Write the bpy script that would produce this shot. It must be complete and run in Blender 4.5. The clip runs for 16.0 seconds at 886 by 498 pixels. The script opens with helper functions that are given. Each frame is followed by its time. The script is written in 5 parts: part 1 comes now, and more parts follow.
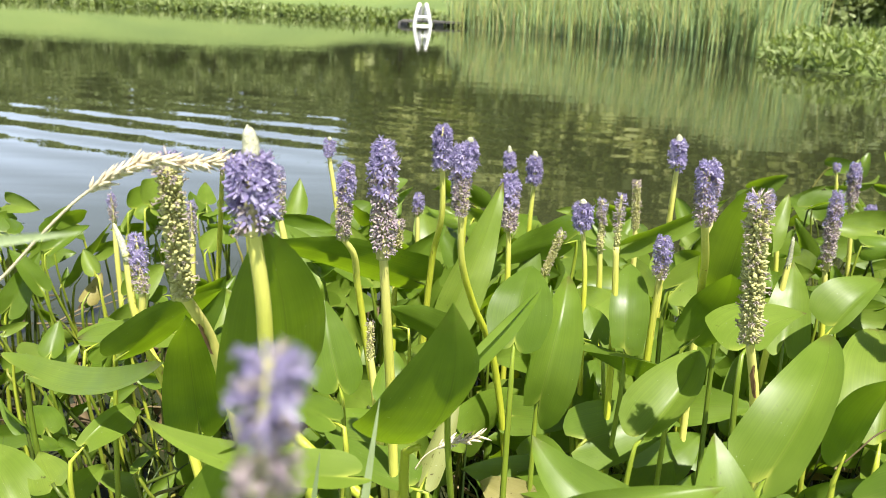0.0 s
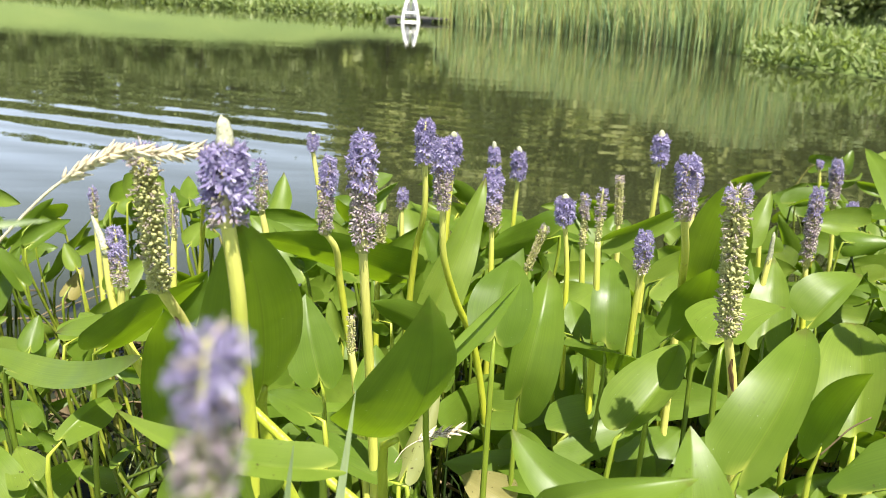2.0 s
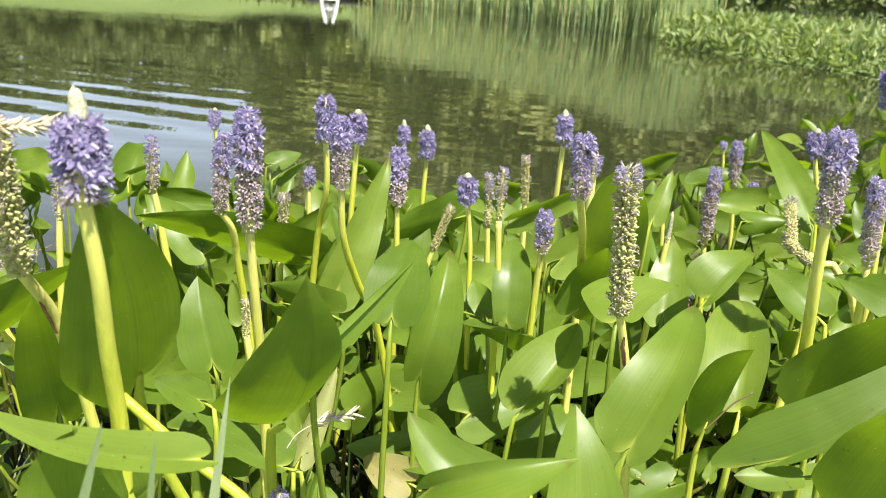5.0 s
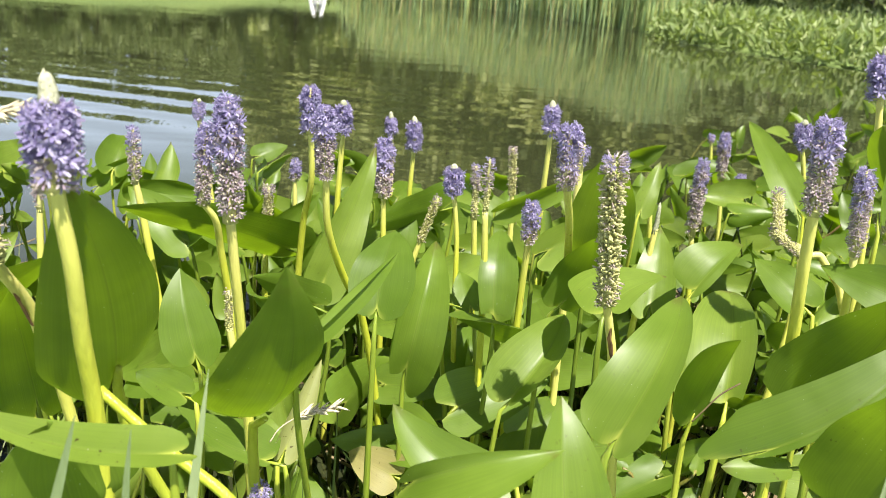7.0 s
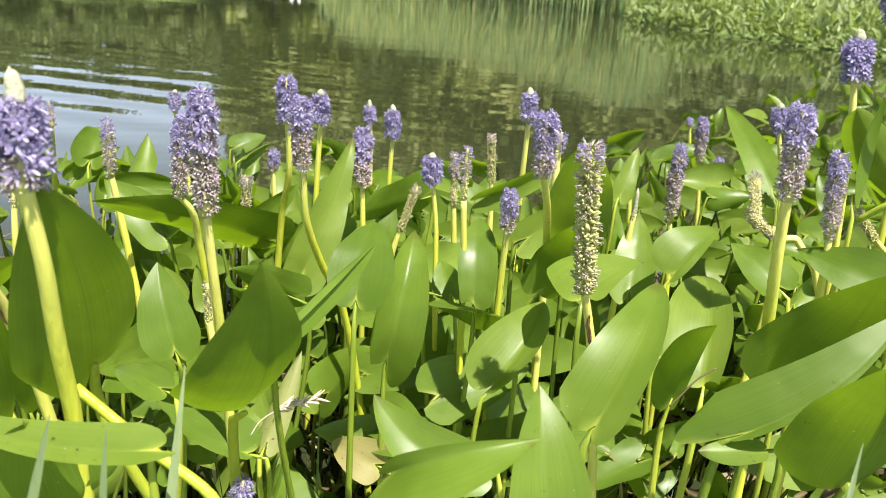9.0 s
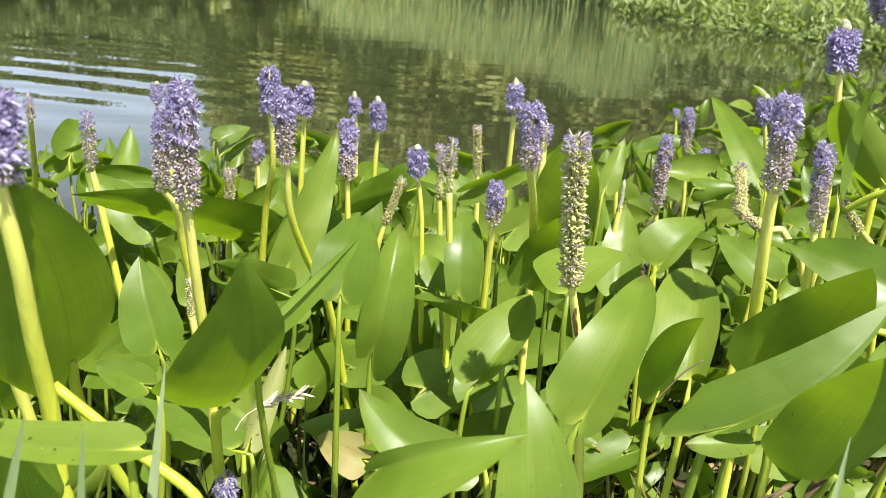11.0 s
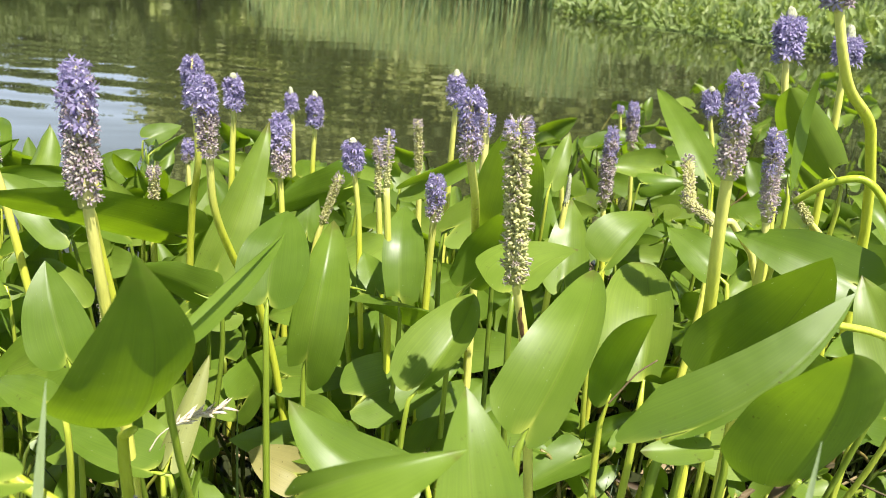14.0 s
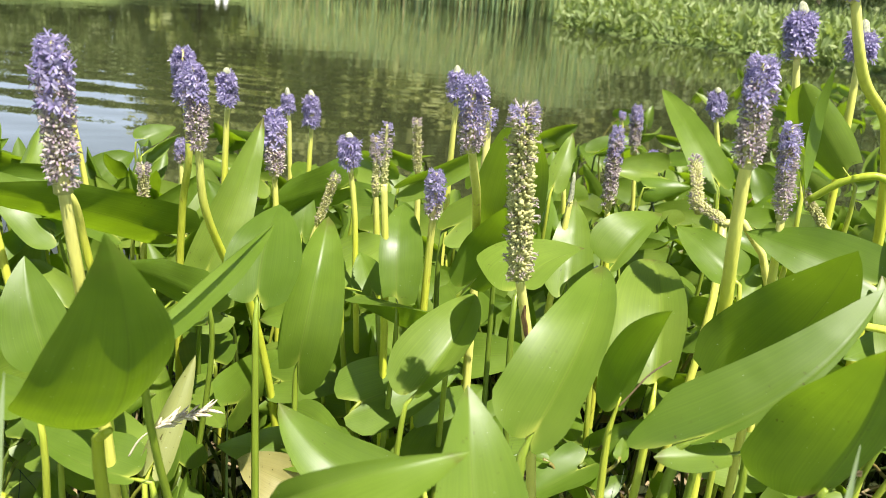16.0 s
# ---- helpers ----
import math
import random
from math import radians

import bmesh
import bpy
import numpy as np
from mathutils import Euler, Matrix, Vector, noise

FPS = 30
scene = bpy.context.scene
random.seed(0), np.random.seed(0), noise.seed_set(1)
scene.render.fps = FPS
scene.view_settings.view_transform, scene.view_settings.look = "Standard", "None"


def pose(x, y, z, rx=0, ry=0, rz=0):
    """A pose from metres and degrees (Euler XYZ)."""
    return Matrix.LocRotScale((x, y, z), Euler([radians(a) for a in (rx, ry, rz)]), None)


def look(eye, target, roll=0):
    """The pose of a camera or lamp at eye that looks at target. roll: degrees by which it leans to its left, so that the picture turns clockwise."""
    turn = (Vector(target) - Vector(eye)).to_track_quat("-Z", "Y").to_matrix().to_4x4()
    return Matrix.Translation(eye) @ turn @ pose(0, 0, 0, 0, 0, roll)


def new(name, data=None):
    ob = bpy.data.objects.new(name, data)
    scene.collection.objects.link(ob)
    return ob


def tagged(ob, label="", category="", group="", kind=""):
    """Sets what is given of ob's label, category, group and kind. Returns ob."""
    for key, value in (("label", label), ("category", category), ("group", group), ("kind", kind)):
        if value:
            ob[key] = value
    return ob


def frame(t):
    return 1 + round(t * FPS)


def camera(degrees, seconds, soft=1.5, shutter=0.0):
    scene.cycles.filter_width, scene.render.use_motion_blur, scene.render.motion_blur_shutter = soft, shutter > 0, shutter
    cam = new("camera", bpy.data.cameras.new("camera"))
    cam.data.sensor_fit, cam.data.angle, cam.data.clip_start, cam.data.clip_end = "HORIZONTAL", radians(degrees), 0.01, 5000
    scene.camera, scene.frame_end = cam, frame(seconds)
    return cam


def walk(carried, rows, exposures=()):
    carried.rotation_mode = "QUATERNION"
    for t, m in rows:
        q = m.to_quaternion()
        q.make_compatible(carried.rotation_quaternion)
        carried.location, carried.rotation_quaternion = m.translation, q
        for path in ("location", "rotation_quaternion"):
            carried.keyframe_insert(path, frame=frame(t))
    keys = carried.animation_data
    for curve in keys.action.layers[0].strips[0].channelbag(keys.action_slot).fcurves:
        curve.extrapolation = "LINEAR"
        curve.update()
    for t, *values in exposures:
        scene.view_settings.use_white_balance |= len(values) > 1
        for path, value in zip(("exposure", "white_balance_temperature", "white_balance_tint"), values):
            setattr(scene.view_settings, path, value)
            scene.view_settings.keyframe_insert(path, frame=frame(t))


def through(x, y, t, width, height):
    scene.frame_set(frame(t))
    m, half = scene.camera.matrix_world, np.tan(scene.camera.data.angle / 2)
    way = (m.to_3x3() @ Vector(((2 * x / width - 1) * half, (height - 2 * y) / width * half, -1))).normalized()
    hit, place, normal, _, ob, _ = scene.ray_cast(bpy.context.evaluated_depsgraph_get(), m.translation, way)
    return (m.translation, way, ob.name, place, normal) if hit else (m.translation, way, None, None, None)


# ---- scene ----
cam = camera(56.6, 16.0, soft=0.8)
PATH = [
    (0, (0.119, 0.061, 0.918), (0.126, 1.972, 0.328), 1.8),
    (0.5, (0.119, 0.057, 0.92), (0.121, 1.968, 0.33), 1.7),
    (1, (0.119, 0.056, 0.92), (0.121, 1.967, 0.329), 1.8),
    (1.5, (0.12, 0.058, 0.919), (0.145, 1.968, 0.325), 2.0),
    (2, (0.127, 0.061, 0.915), (0.164, 1.97, 0.318), 2.2),
    (2.5, (0.139, 0.066, 0.914), (0.175, 1.975, 0.317), 2.2),
    (3, (0.151, 0.07, 0.92), (0.188, 1.978, 0.323), 2.1),
    (3.5, (0.149, 0.073, 0.914), (0.19, 1.981, 0.315), 2.2),
    (4, (0.152, 0.075, 0.914), (0.288, 1.973, 0.298), 3.0),
    (4.5, (0.155, 0.075, 0.913), (0.356, 1.964, 0.286), 3.6),
    (7, (0.162, 0.084, 0.905), (0.415, 1.96, 0.259), 3.9),
    (7.5, (0.164, 0.084, 0.905), (0.417, 1.959, 0.259), 3.9),
    (8, (0.163, 0.085, 0.904), (0.421, 1.958, 0.252), 3.8),
    (8.5, (0.163, 0.083, 0.906), (0.439, 1.949, 0.241), 3.6),
    (9, (0.167, 0.084, 0.909), (0.461, 1.944, 0.234), 3.4),
    (11.3, (0.171, 0.092, 0.907), (0.511, 1.937, 0.215), 3.5),
    (11.5, (0.173, 0.092, 0.905), (0.528, 1.936, 0.215), 3.5),
    (12, (0.179, 0.096, 0.904), (0.563, 1.934, 0.214), 3.6),
    (12.5, (0.184, 0.099, 0.901), (0.595, 1.932, 0.214), 3.7),
    (13, (0.188, 0.1, 0.9), (0.631, 1.928, 0.219), 3.9),
    (13.5, (0.195, 0.121, 0.888), (0.647, 1.946, 0.208), 3.9),
    (14, (0.193, 0.144, 0.882), (0.64, 1.972, 0.203), 3.8),
    (14.5, (0.197, 0.166, 0.867), (0.634, 2.002, 0.204), 3.8),
    (15, (0.2, 0.177, 0.857), (0.632, 2.015, 0.199), 3.8),
    (15.5, (0.202, 0.175, 0.856), (0.634, 2.017, 0.207), 3.8),
    (16, (0.201, 0.177, 0.853), (0.652, 2.014, 0.202), 4.1),
]
walk(cam, [(t, look(eye, target, roll)) for t, eye, target, roll in PATH])

cam.data.dof.use_dof = True
cam.data.dof.focus_distance = 0.95
cam.data.dof.aperture_fstop = 12.0

# ---- world, sun, exposure ----
SUN_ELEV, SUN_AZ = 65.0, 158.0        # azimuth clockwise from the way ahead (+y)
scene.view_settings.exposure = 1.24
world = bpy.data.worlds.new("sky")
scene.world = world
world.use_nodes = True
_nt = world.node_tree
_sky = _nt.nodes.new("ShaderNodeTexSky")
_sky.sky_type, _sky.sun_disc = "NISHITA", False
_sky.sun_elevation, _sky.sun_rotation = radians(SUN_ELEV), radians(SUN_AZ)
_sky.air_density, _sky.dust_density = 1.0, 2.0
# summer haze: whiter and brighter towards the horizon, all round
_dir = _nt.nodes.new("ShaderNodeTexCoord")
_xyz = _nt.nodes.new("ShaderNodeSeparateXYZ")
_nt.links.new(_dir.outputs["Generated"], _xyz.inputs[0])
_haze = _nt.nodes.new("ShaderNodeMapRange")
_haze.interpolation_type = "SMOOTHSTEP"
for _k, _v in zip(("From Min", "From Max", "To Min", "To Max"), (0.0, 0.50, 1.0, 0.0)):
    _haze.inputs[_k].default_value = _v
_nt.links.new(_xyz.outputs["Z"], _haze.inputs["Value"])
_blend = _nt.nodes.new("ShaderNodeMix")
_blend.data_type = "RGBA"
_nt.links.new(_haze.outputs["Result"], _blend.inputs[0])
_nt.links.new(_sky.outputs[0], _blend.inputs[6])
_blend.inputs[7].default_value = (29.0, 34.2, 43.5, 1)
_nt.links.new(_blend.outputs[2], _nt.nodes["Background"].inputs[0])
_nt.nodes["Background"].inputs[1].default_value = 0.0295
_az, _el = radians(SUN_AZ), radians(SUN_ELEV)
SUN_WAY = Vector((math.sin(_az) * math.cos(_el), math.cos(_az) * math.cos(_el), math.sin(_el)))
sun = new("sun", bpy.data.lights.new("sun", "SUN"))
sun.data.energy, sun.data.angle, sun.data.color = 5.5, radians(0.53), (1.0, 0.95, 0.86)
sun.matrix_world = look(SUN_WAY * 50, (0, 0, 0))


# ---- materials ----
def material(name):
    m = bpy.data.materials.new(name)
    m.use_nodes = True
    nt = m.node_tree
    return m, nt, nt.nodes["Principled BSDF"], nt.nodes["Material Output"]


def node(nt, kind, **values):
    n = nt.nodes.new(kind)
    for key, value in values.items():
        if key in n.inputs:
            n.inputs[key].default_value = value
    return n


def ramp(nt, source, stops):
    n = nt.nodes.new("ShaderNodeValToRGB")
    while len(n.color_ramp.elements) < len(stops):
        n.color_ramp.elements.new(0.5)
    for e, (p, c) in zip(n.color_ramp.elements, stops):
        e.position, e.color = p, (*c, 1)
    nt.links.new(source, n.inputs[0])
    return n.outputs[0]


def mix(nt, factor, a, b, blend="MIX"):
    n = nt.nodes.new("ShaderNodeMix")
    n.data_type, n.blend_type = "RGBA", blend
    for socket, value in ((n.inputs[0], factor), (n.inputs[6], a), (n.inputs[7], b)):
        if hasattr(value, "links"):
            nt.links.new(value, socket)
        else:
            socket.default_value = value if isinstance(value, (int, float)) else (*value, 1)
    return n.outputs[2]


def noise_tex(nt, vector, scale, detail=3.0, rough=0.55):
    n = node(nt, "ShaderNodeTexNoise", Scale=scale, Detail=detail, Roughness=rough)
    nt.links.new(vector, n.inputs["Vector"])
    return n.outputs["Fac"]


def stretched(nt, vector, scale):
    n = nt.nodes.new("ShaderNodeMapping")
    n.inputs["Scale"].default_value = scale
    nt.links.new(vector, n.inputs["Vector"])
    return n.outputs[0]


def bump(nt, height, strength, distance, shader):
    n = node(nt, "ShaderNodeBump", Strength=strength, Distance=distance)
    nt.links.new(height, n.inputs["Height"])
    nt.links.new(n.outputs[0], shader.inputs["Normal"])
    return n


def leaf_material(name, low, mid, high, through, spots=0.57, rough=0.34, per_island=False):
    """Leaf blade: fine parallel veins along the blade, paler midrib, dark specks, light passing through."""
    m, nt, bsdf, out = material(name)
    tc = nt.nodes.new("ShaderNodeTexCoord")
    if per_island:
        rnd = nt.nodes.new("ShaderNodeNewGeometry").outputs["Random Per Island"]
    else:
        rnd = nt.nodes.new("ShaderNodeObjectInfo").outputs["Random"]
    base = ramp(nt, rnd, [(0.0, low), (0.5, mid), (1.0, high)])
    veins = noise_tex(nt, stretched(nt, tc.outputs["UV"], (1.2, 75, 1)), 1.0, 2.0)
    patch = noise_tex(nt, tc.outputs["Object"], 22.0, 3.0)
    col = mix(nt, 0.35, base, ramp(nt, patch, [(0.3, (0.55, 0.62, 0.45)), (0.7, (1.25, 1.15, 1.1))]), "MULTIPLY")
    col = mix(nt, 0.07, col, ramp(nt, veins, [(0.35, (0.5, 0.56, 0.4)), (0.65, (1.3, 1.25, 1.2))]), "MULTIPLY")
    split = nt.nodes.new("ShaderNodeSeparateXYZ")
    nt.links.new(tc.outputs["UV"], split.inputs[0])
    rib = ramp(nt, split.outputs["Y"], [(0.47, (0, 0, 0)), (0.5, (1, 1, 1)), (0.53, (0, 0, 0))])
    root = ramp(nt, split.outputs["X"], [(0.0, (0.85, 0.85, 0.85)), (0.07, (0.22, 0.22, 0.22)), (0.16, (0.10, 0.10, 0.10)), (0.8, (0.03, 0.03, 0.03))])
    ribbed = mix(nt, 1.0, rib, root, "MULTIPLY")
    col = mix(nt, ribbed, col, (0.34, 0.40, 0.06))
    foot = mix(nt, 1.0, ramp(nt, split.outputs["X"], [(0.0, (0.8, 0.8, 0.8)), (0.06, (0, 0, 0))]),
               ramp(nt, split.outputs["Y"], [(0.30, (0, 0, 0)), (0.5, (1, 1, 1)), (0.70, (0, 0, 0))]), "MULTIPLY")
    col = mix(nt, foot, col, (0.42, 0.46, 0.08))
    speck = noise_tex(nt, tc.outputs["Object"], 260.0, 1.0)
    region = noise_tex(nt, tc.outputs["Object"], 9.0, 2.0)
    both = mix(nt, 1.0, ramp(nt, speck, [(0.70, (0, 0, 0)), (0.74, (1, 1, 1))]),
               ramp(nt, region, [(spots, (0, 0, 0)), (spots + 0.08, (1, 1, 1))]), "MULTIPLY")
    col = mix(nt, both, col, (0.05, 0.035, 0.012))
    dust = noise_tex(nt, tc.outputs["Object"], 480.0, 0.0)
    col = mix(nt, ramp(nt, dust, [(0.85, (0, 0, 0)), (0.88, (0.55, 0.55, 0.55))]), col, (0.50, 0.55, 0.34))
    ragged = noise_tex(nt, tc.outputs["Object"], 60.0, 3.0)
    worn = mix(nt, 1.0, ramp(nt, split.outputs["X"], [(0.84, (0, 0, 0)), (1.0, (1, 1, 1))]), ramp(nt, ragged, [(0.42, (0, 0, 0)), (0.58, (0.9, 0.9, 0.9))]), "MULTIPLY")
    worn = mix(nt, 1.0, worn, ramp(nt, rnd, [(0.45, (0, 0, 0)), (0.6, (1, 1, 1))]), "MULTIPLY")
    col = mix(nt, worn, col, (0.085, 0.05, 0.018))
    nt.links.new(col, bsdf.inputs["Base Color"])
    bsdf.inputs["Specular IOR Level"].default_value = 0.40
    nt.links.new(ramp(nt, patch, [(0.3, (rough, rough, rough)), (0.7, (rough + 0.16,) * 3)]), bsdf.inputs["Roughness"])
    swell = noise_tex(nt, tc.outputs["Object"], 26.0, 1.0)
    soft = node(nt, "ShaderNodeBump", Strength=0.35, Distance=0.004)
    nt.links.new(swell, soft.inputs["Height"])
    nt.links.new(soft.outputs[0], bump(nt, veins, 0.045, 0.0012, bsdf).inputs["Normal"])
    trans = nt.nodes.new("ShaderNodeBsdfTranslucent")
    tcol = mix(nt, 0.8, col, through)
    # soft blotches painted into the translucent colour as dappled shade
    dapple = noise_tex(nt, tc.outputs["Object"], 17.0, 2.0)
    tcol = mix(nt, 0.4, tcol, ramp(nt, dapple, [(0.35, (0.45, 0.5, 0.4)), (0.65, (1.35, 1.3, 1.2))]), "MULTIPLY")
    tcol = mix(nt, 0.3, tcol, ramp(nt, veins, [(0.35, (0.55, 0.6, 0.5)), (0.65, (1.3, 1.25, 1.2))]), "MULTIPLY")
    line = ramp(nt, split.outputs["Y"], [(0.488, (0, 0, 0)), (0.5, (0.55, 0.55, 0.55)), (0.512, (0, 0, 0))])
    tcol = mix(nt, line, tcol, (0.07, 0.10, 0.01))
    nt.links.new(tcol, trans.inputs[0])
    blend = nt.nodes.new("ShaderNodeMixShader")
    blend.inputs[0].default_value = 0.42
    nt.links.new(bsdf.outputs[0], blend.inputs[1])
    nt.links.new(trans.outputs[0], blend.inputs[2])
    nt.links.new(blend.outputs[0], out.inputs["Surface"])
    return m


def plain_material(name, stops, rough=0.5, scale=60.0, per_island=False, bump_by=0.3, through=0.0, stretch=(1, 1, 1), wear=0.4, aged=False):
    m, nt, bsdf, out = material(name)
    tc = nt.nodes.new("ShaderNodeTexCoord")
    if per_island:
        rnd = nt.nodes.new("ShaderNodeNewGeometry").outputs["Random Per Island"]
    else:
        rnd = nt.nodes.new("ShaderNodeObjectInfo").outputs["Random"]
    base = ramp(nt, rnd, stops)
    fine = noise_tex(nt, stretched(nt, tc.outputs["Object"], stretch), scale)
    col = mix(nt, wear, base, ramp(nt, fine, [(0.3, (0.45, 0.45, 0.42)), (0.7, (1.3, 1.25, 1.2))]), "MULTIPLY")
    if aged:        # paler towards the flower, with brown scars
        lift = nt.nodes.new("ShaderNodeSeparateXYZ")
        nt.links.new(tc.outputs["Generated"], lift.inputs[0])
        col = mix(nt, ramp(nt, lift.outputs["Z"], [(0.84, (0, 0, 0)), (1.0, (0.5, 0.5, 0.5))]), col, (0.66, 0.58, 0.27))
        scar = noise_tex(nt, stretched(nt, tc.outputs["Object"], (3, 3, 1)), 26.0, 4.0, 0.65)
        col = mix(nt, ramp(nt, scar, [(0.66, (0, 0, 0)), (0.72, (0.75, 0.75, 0.75))]), col, (0.27, 0.15, 0.045))
    nt.links.new(col, bsdf.inputs["Base Color"])
    bsdf.inputs["Roughness"].default_value = rough
    bump(nt, fine, bump_by, 0.3 / scale, bsdf)
    if through:
        trans = nt.nodes.new("ShaderNodeBsdfTranslucent")
        nt.links.new(col, trans.inputs[0])
        blend = nt.nodes.new("ShaderNodeMixShader")
        blend.inputs[0].default_value = through
        nt.links.new(bsdf.outputs[0], blend.inputs[1])
        nt.links.new(trans.outputs[0], blend.inputs[2])
        nt.links.new(blend.outputs[0], out.inputs["Surface"])
    return m


M_LEAF = leaf_material("pickerelweed_blade", (0.086, 0.146, 0.015), (0.124, 0.196, 0.022), (0.172, 0.242, 0.036), (0.28, 0.45, 0.007))
M_LEAF_REST = leaf_material("stand_blade", (0.086, 0.146, 0.015), (0.124, 0.196, 0.022), (0.172, 0.242, 0.036), (0.28, 0.45, 0.007), per_island=True)
M_LEAF_OLD = leaf_material("yellowing_blade", (0.20, 0.23, 0.06), (0.28, 0.30, 0.11), (0.32, 0.26, 0.09), (0.4, 0.38, 0.06), spots=0.42, rough=0.5)
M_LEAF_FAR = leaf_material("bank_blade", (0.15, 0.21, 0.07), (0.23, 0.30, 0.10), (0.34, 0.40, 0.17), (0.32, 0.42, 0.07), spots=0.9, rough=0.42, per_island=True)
M_STALK = plain_material("stalk_green", [(0, (0.50, 0.54, 0.045)), (0.5, (0.60, 0.61, 0.075)), (1, (0.70, 0.67, 0.17))], 0.4, 60.0, through=0.12, stretch=(4, 4, 0.25), wear=0.22, aged=True)
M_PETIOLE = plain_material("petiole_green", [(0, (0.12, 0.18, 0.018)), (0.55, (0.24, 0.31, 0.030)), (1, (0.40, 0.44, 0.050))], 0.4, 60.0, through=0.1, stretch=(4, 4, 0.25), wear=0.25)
# brighter petiole copy for thick stalks: sunlight is put into the colour
M_PETIOLE_LIT = plain_material("lit_petiole", [(0, (0.38, 0.46, 0.035)), (0.5, (0.47, 0.53, 0.05)), (1, (0.56, 0.59, 0.09))], 0.4, 60.0, through=0.25, stretch=(4, 4, 0.25), wear=0.2)
M_BLADE = plain_material("pale_grass_blade", [(0, (0.17, 0.24, 0.10)), (1, (0.27, 0.33, 0.17))], 0.5, 60.0, through=0.25, stretch=(4, 4, 0.25), wear=0.2)
# petiole green again, darkened: the stand's deep shade is put into the colour
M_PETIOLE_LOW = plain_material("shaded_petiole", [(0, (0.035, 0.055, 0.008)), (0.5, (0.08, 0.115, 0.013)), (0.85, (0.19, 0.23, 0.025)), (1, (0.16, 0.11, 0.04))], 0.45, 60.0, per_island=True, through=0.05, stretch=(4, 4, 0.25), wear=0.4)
M_SHEATH = plain_material("dry_sheath", [(0, (0.14, 0.065, 0.035)), (1, (0.22, 0.12, 0.06))], 0.7, 160.0, wear=1.0, stretch=(1, 1, 0.4))
M_PETAL = plain_material("violet_petal", [(0, (0.24, 0.20, 0.40)), (0.4, (0.33, 0.285, 0.49)), (0.8, (0.42, 0.375, 0.58)), (1, (0.51, 0.47, 0.65))], 0.6, 200.0, per_island=True, through=0.45, wear=0.2)
M_FADED = plain_material("faded_floret", [(0, (0.23, 0.16, 0.21)), (0.3, (0.35, 0.28, 0.34)), (0.6, (0.42, 0.36, 0.35)), (0.8, (0.45, 0.40, 0.28)), (1, (0.51, 0.45, 0.43))], 0.75, 250.0, per_island=True, through=0.2, wear=0.25)
M_SEED = plain_material("green_fruit", [(0, (0.38, 0.38, 0.14)), (0.5, (0.48, 0.47, 0.19)), (1, (0.58, 0.54, 0.30))], 0.85, 400.0, per_island=True, through=0.25, wear=0.25)
M_AXIS = plain_material("spike_axis", [(0, (0.42, 0.42, 0.14)), (1, (0.50, 0.46, 0.20))], 0.6, 200.0)
M_WITHER = plain_material("withered_tip", [(0, (0.27, 0.20, 0.17)), (0.5, (0.42, 0.35, 0.30)), (1, (0.54, 0.47, 0.42))], 0.85, 400.0, per_island=True, through=0.25, wear=0.2)
M_BUD = plain_material("pale_bud", [(0, (0.35, 0.37, 0.25)), (1, (0.46, 0.47, 0.34))], 0.8, 420.0, through=0.1, wear=0.9, bump_by=0.8)
M_STRAW = plain_material("dry_straw", [(0, (0.58, 0.50, 0.34)), (1, (0.74, 0.66, 0.50))], 0.7, 200.0, per_island=True, through=0.2)
# green lowered well below plain grass, standing in for shade among the stems
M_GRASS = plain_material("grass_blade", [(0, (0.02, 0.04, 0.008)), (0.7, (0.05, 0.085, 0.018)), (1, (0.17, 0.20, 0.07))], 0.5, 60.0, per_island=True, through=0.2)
M_REED = plain_material("reed_blade", [(0, (0.21, 0.33, 0.16)), (0.45, (0.34, 0.46, 0.19)), (0.8, (0.48, 0.54, 0.18)), (1, (0.60, 0.52, 0.26))], 0.5, 3.0, per_island=True, through=0.35)
M_LITTER = plain_material("dead_leaf", [(0, (0.045, 0.03, 0.015)), (0.6, (0.12, 0.085, 0.04)), (1, (0.30, 0.23, 0.12))], 0.75, 60.0, per_island=True, through=0.1)
M_TREE = plain_material("tree_foliage", [(0, (0.13, 0.175, 0.06)), (0.5, (0.21, 0.265, 0.09)), (1, (0.29, 0.34, 0.12))], 0.6, 4.0, per_island=True, through=0.35)
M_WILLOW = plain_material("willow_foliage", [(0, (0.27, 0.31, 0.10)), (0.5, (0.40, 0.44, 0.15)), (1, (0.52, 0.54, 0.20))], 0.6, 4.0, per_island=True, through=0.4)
M_BARK = plain_material("bark", [(0, (0.10, 0.075, 0.05)), (1, (0.14, 0.11, 0.08))], 0.9, 8.0, stretch=(4, 4, 0.6), bump_by=0.8)
M_WHITE = plain_material("white_plastic", [(0, (0.78, 0.78, 0.76)), (1, (0.80, 0.80, 0.78))], 0.35, 12.0, wear=0.12)
M_DECK = plain_material("weathered_deck", [(0, (0.07, 0.07, 0.065)), (1, (0.12, 0.115, 0.105))], 0.8, 14.0, stretch=(1, 8, 8))


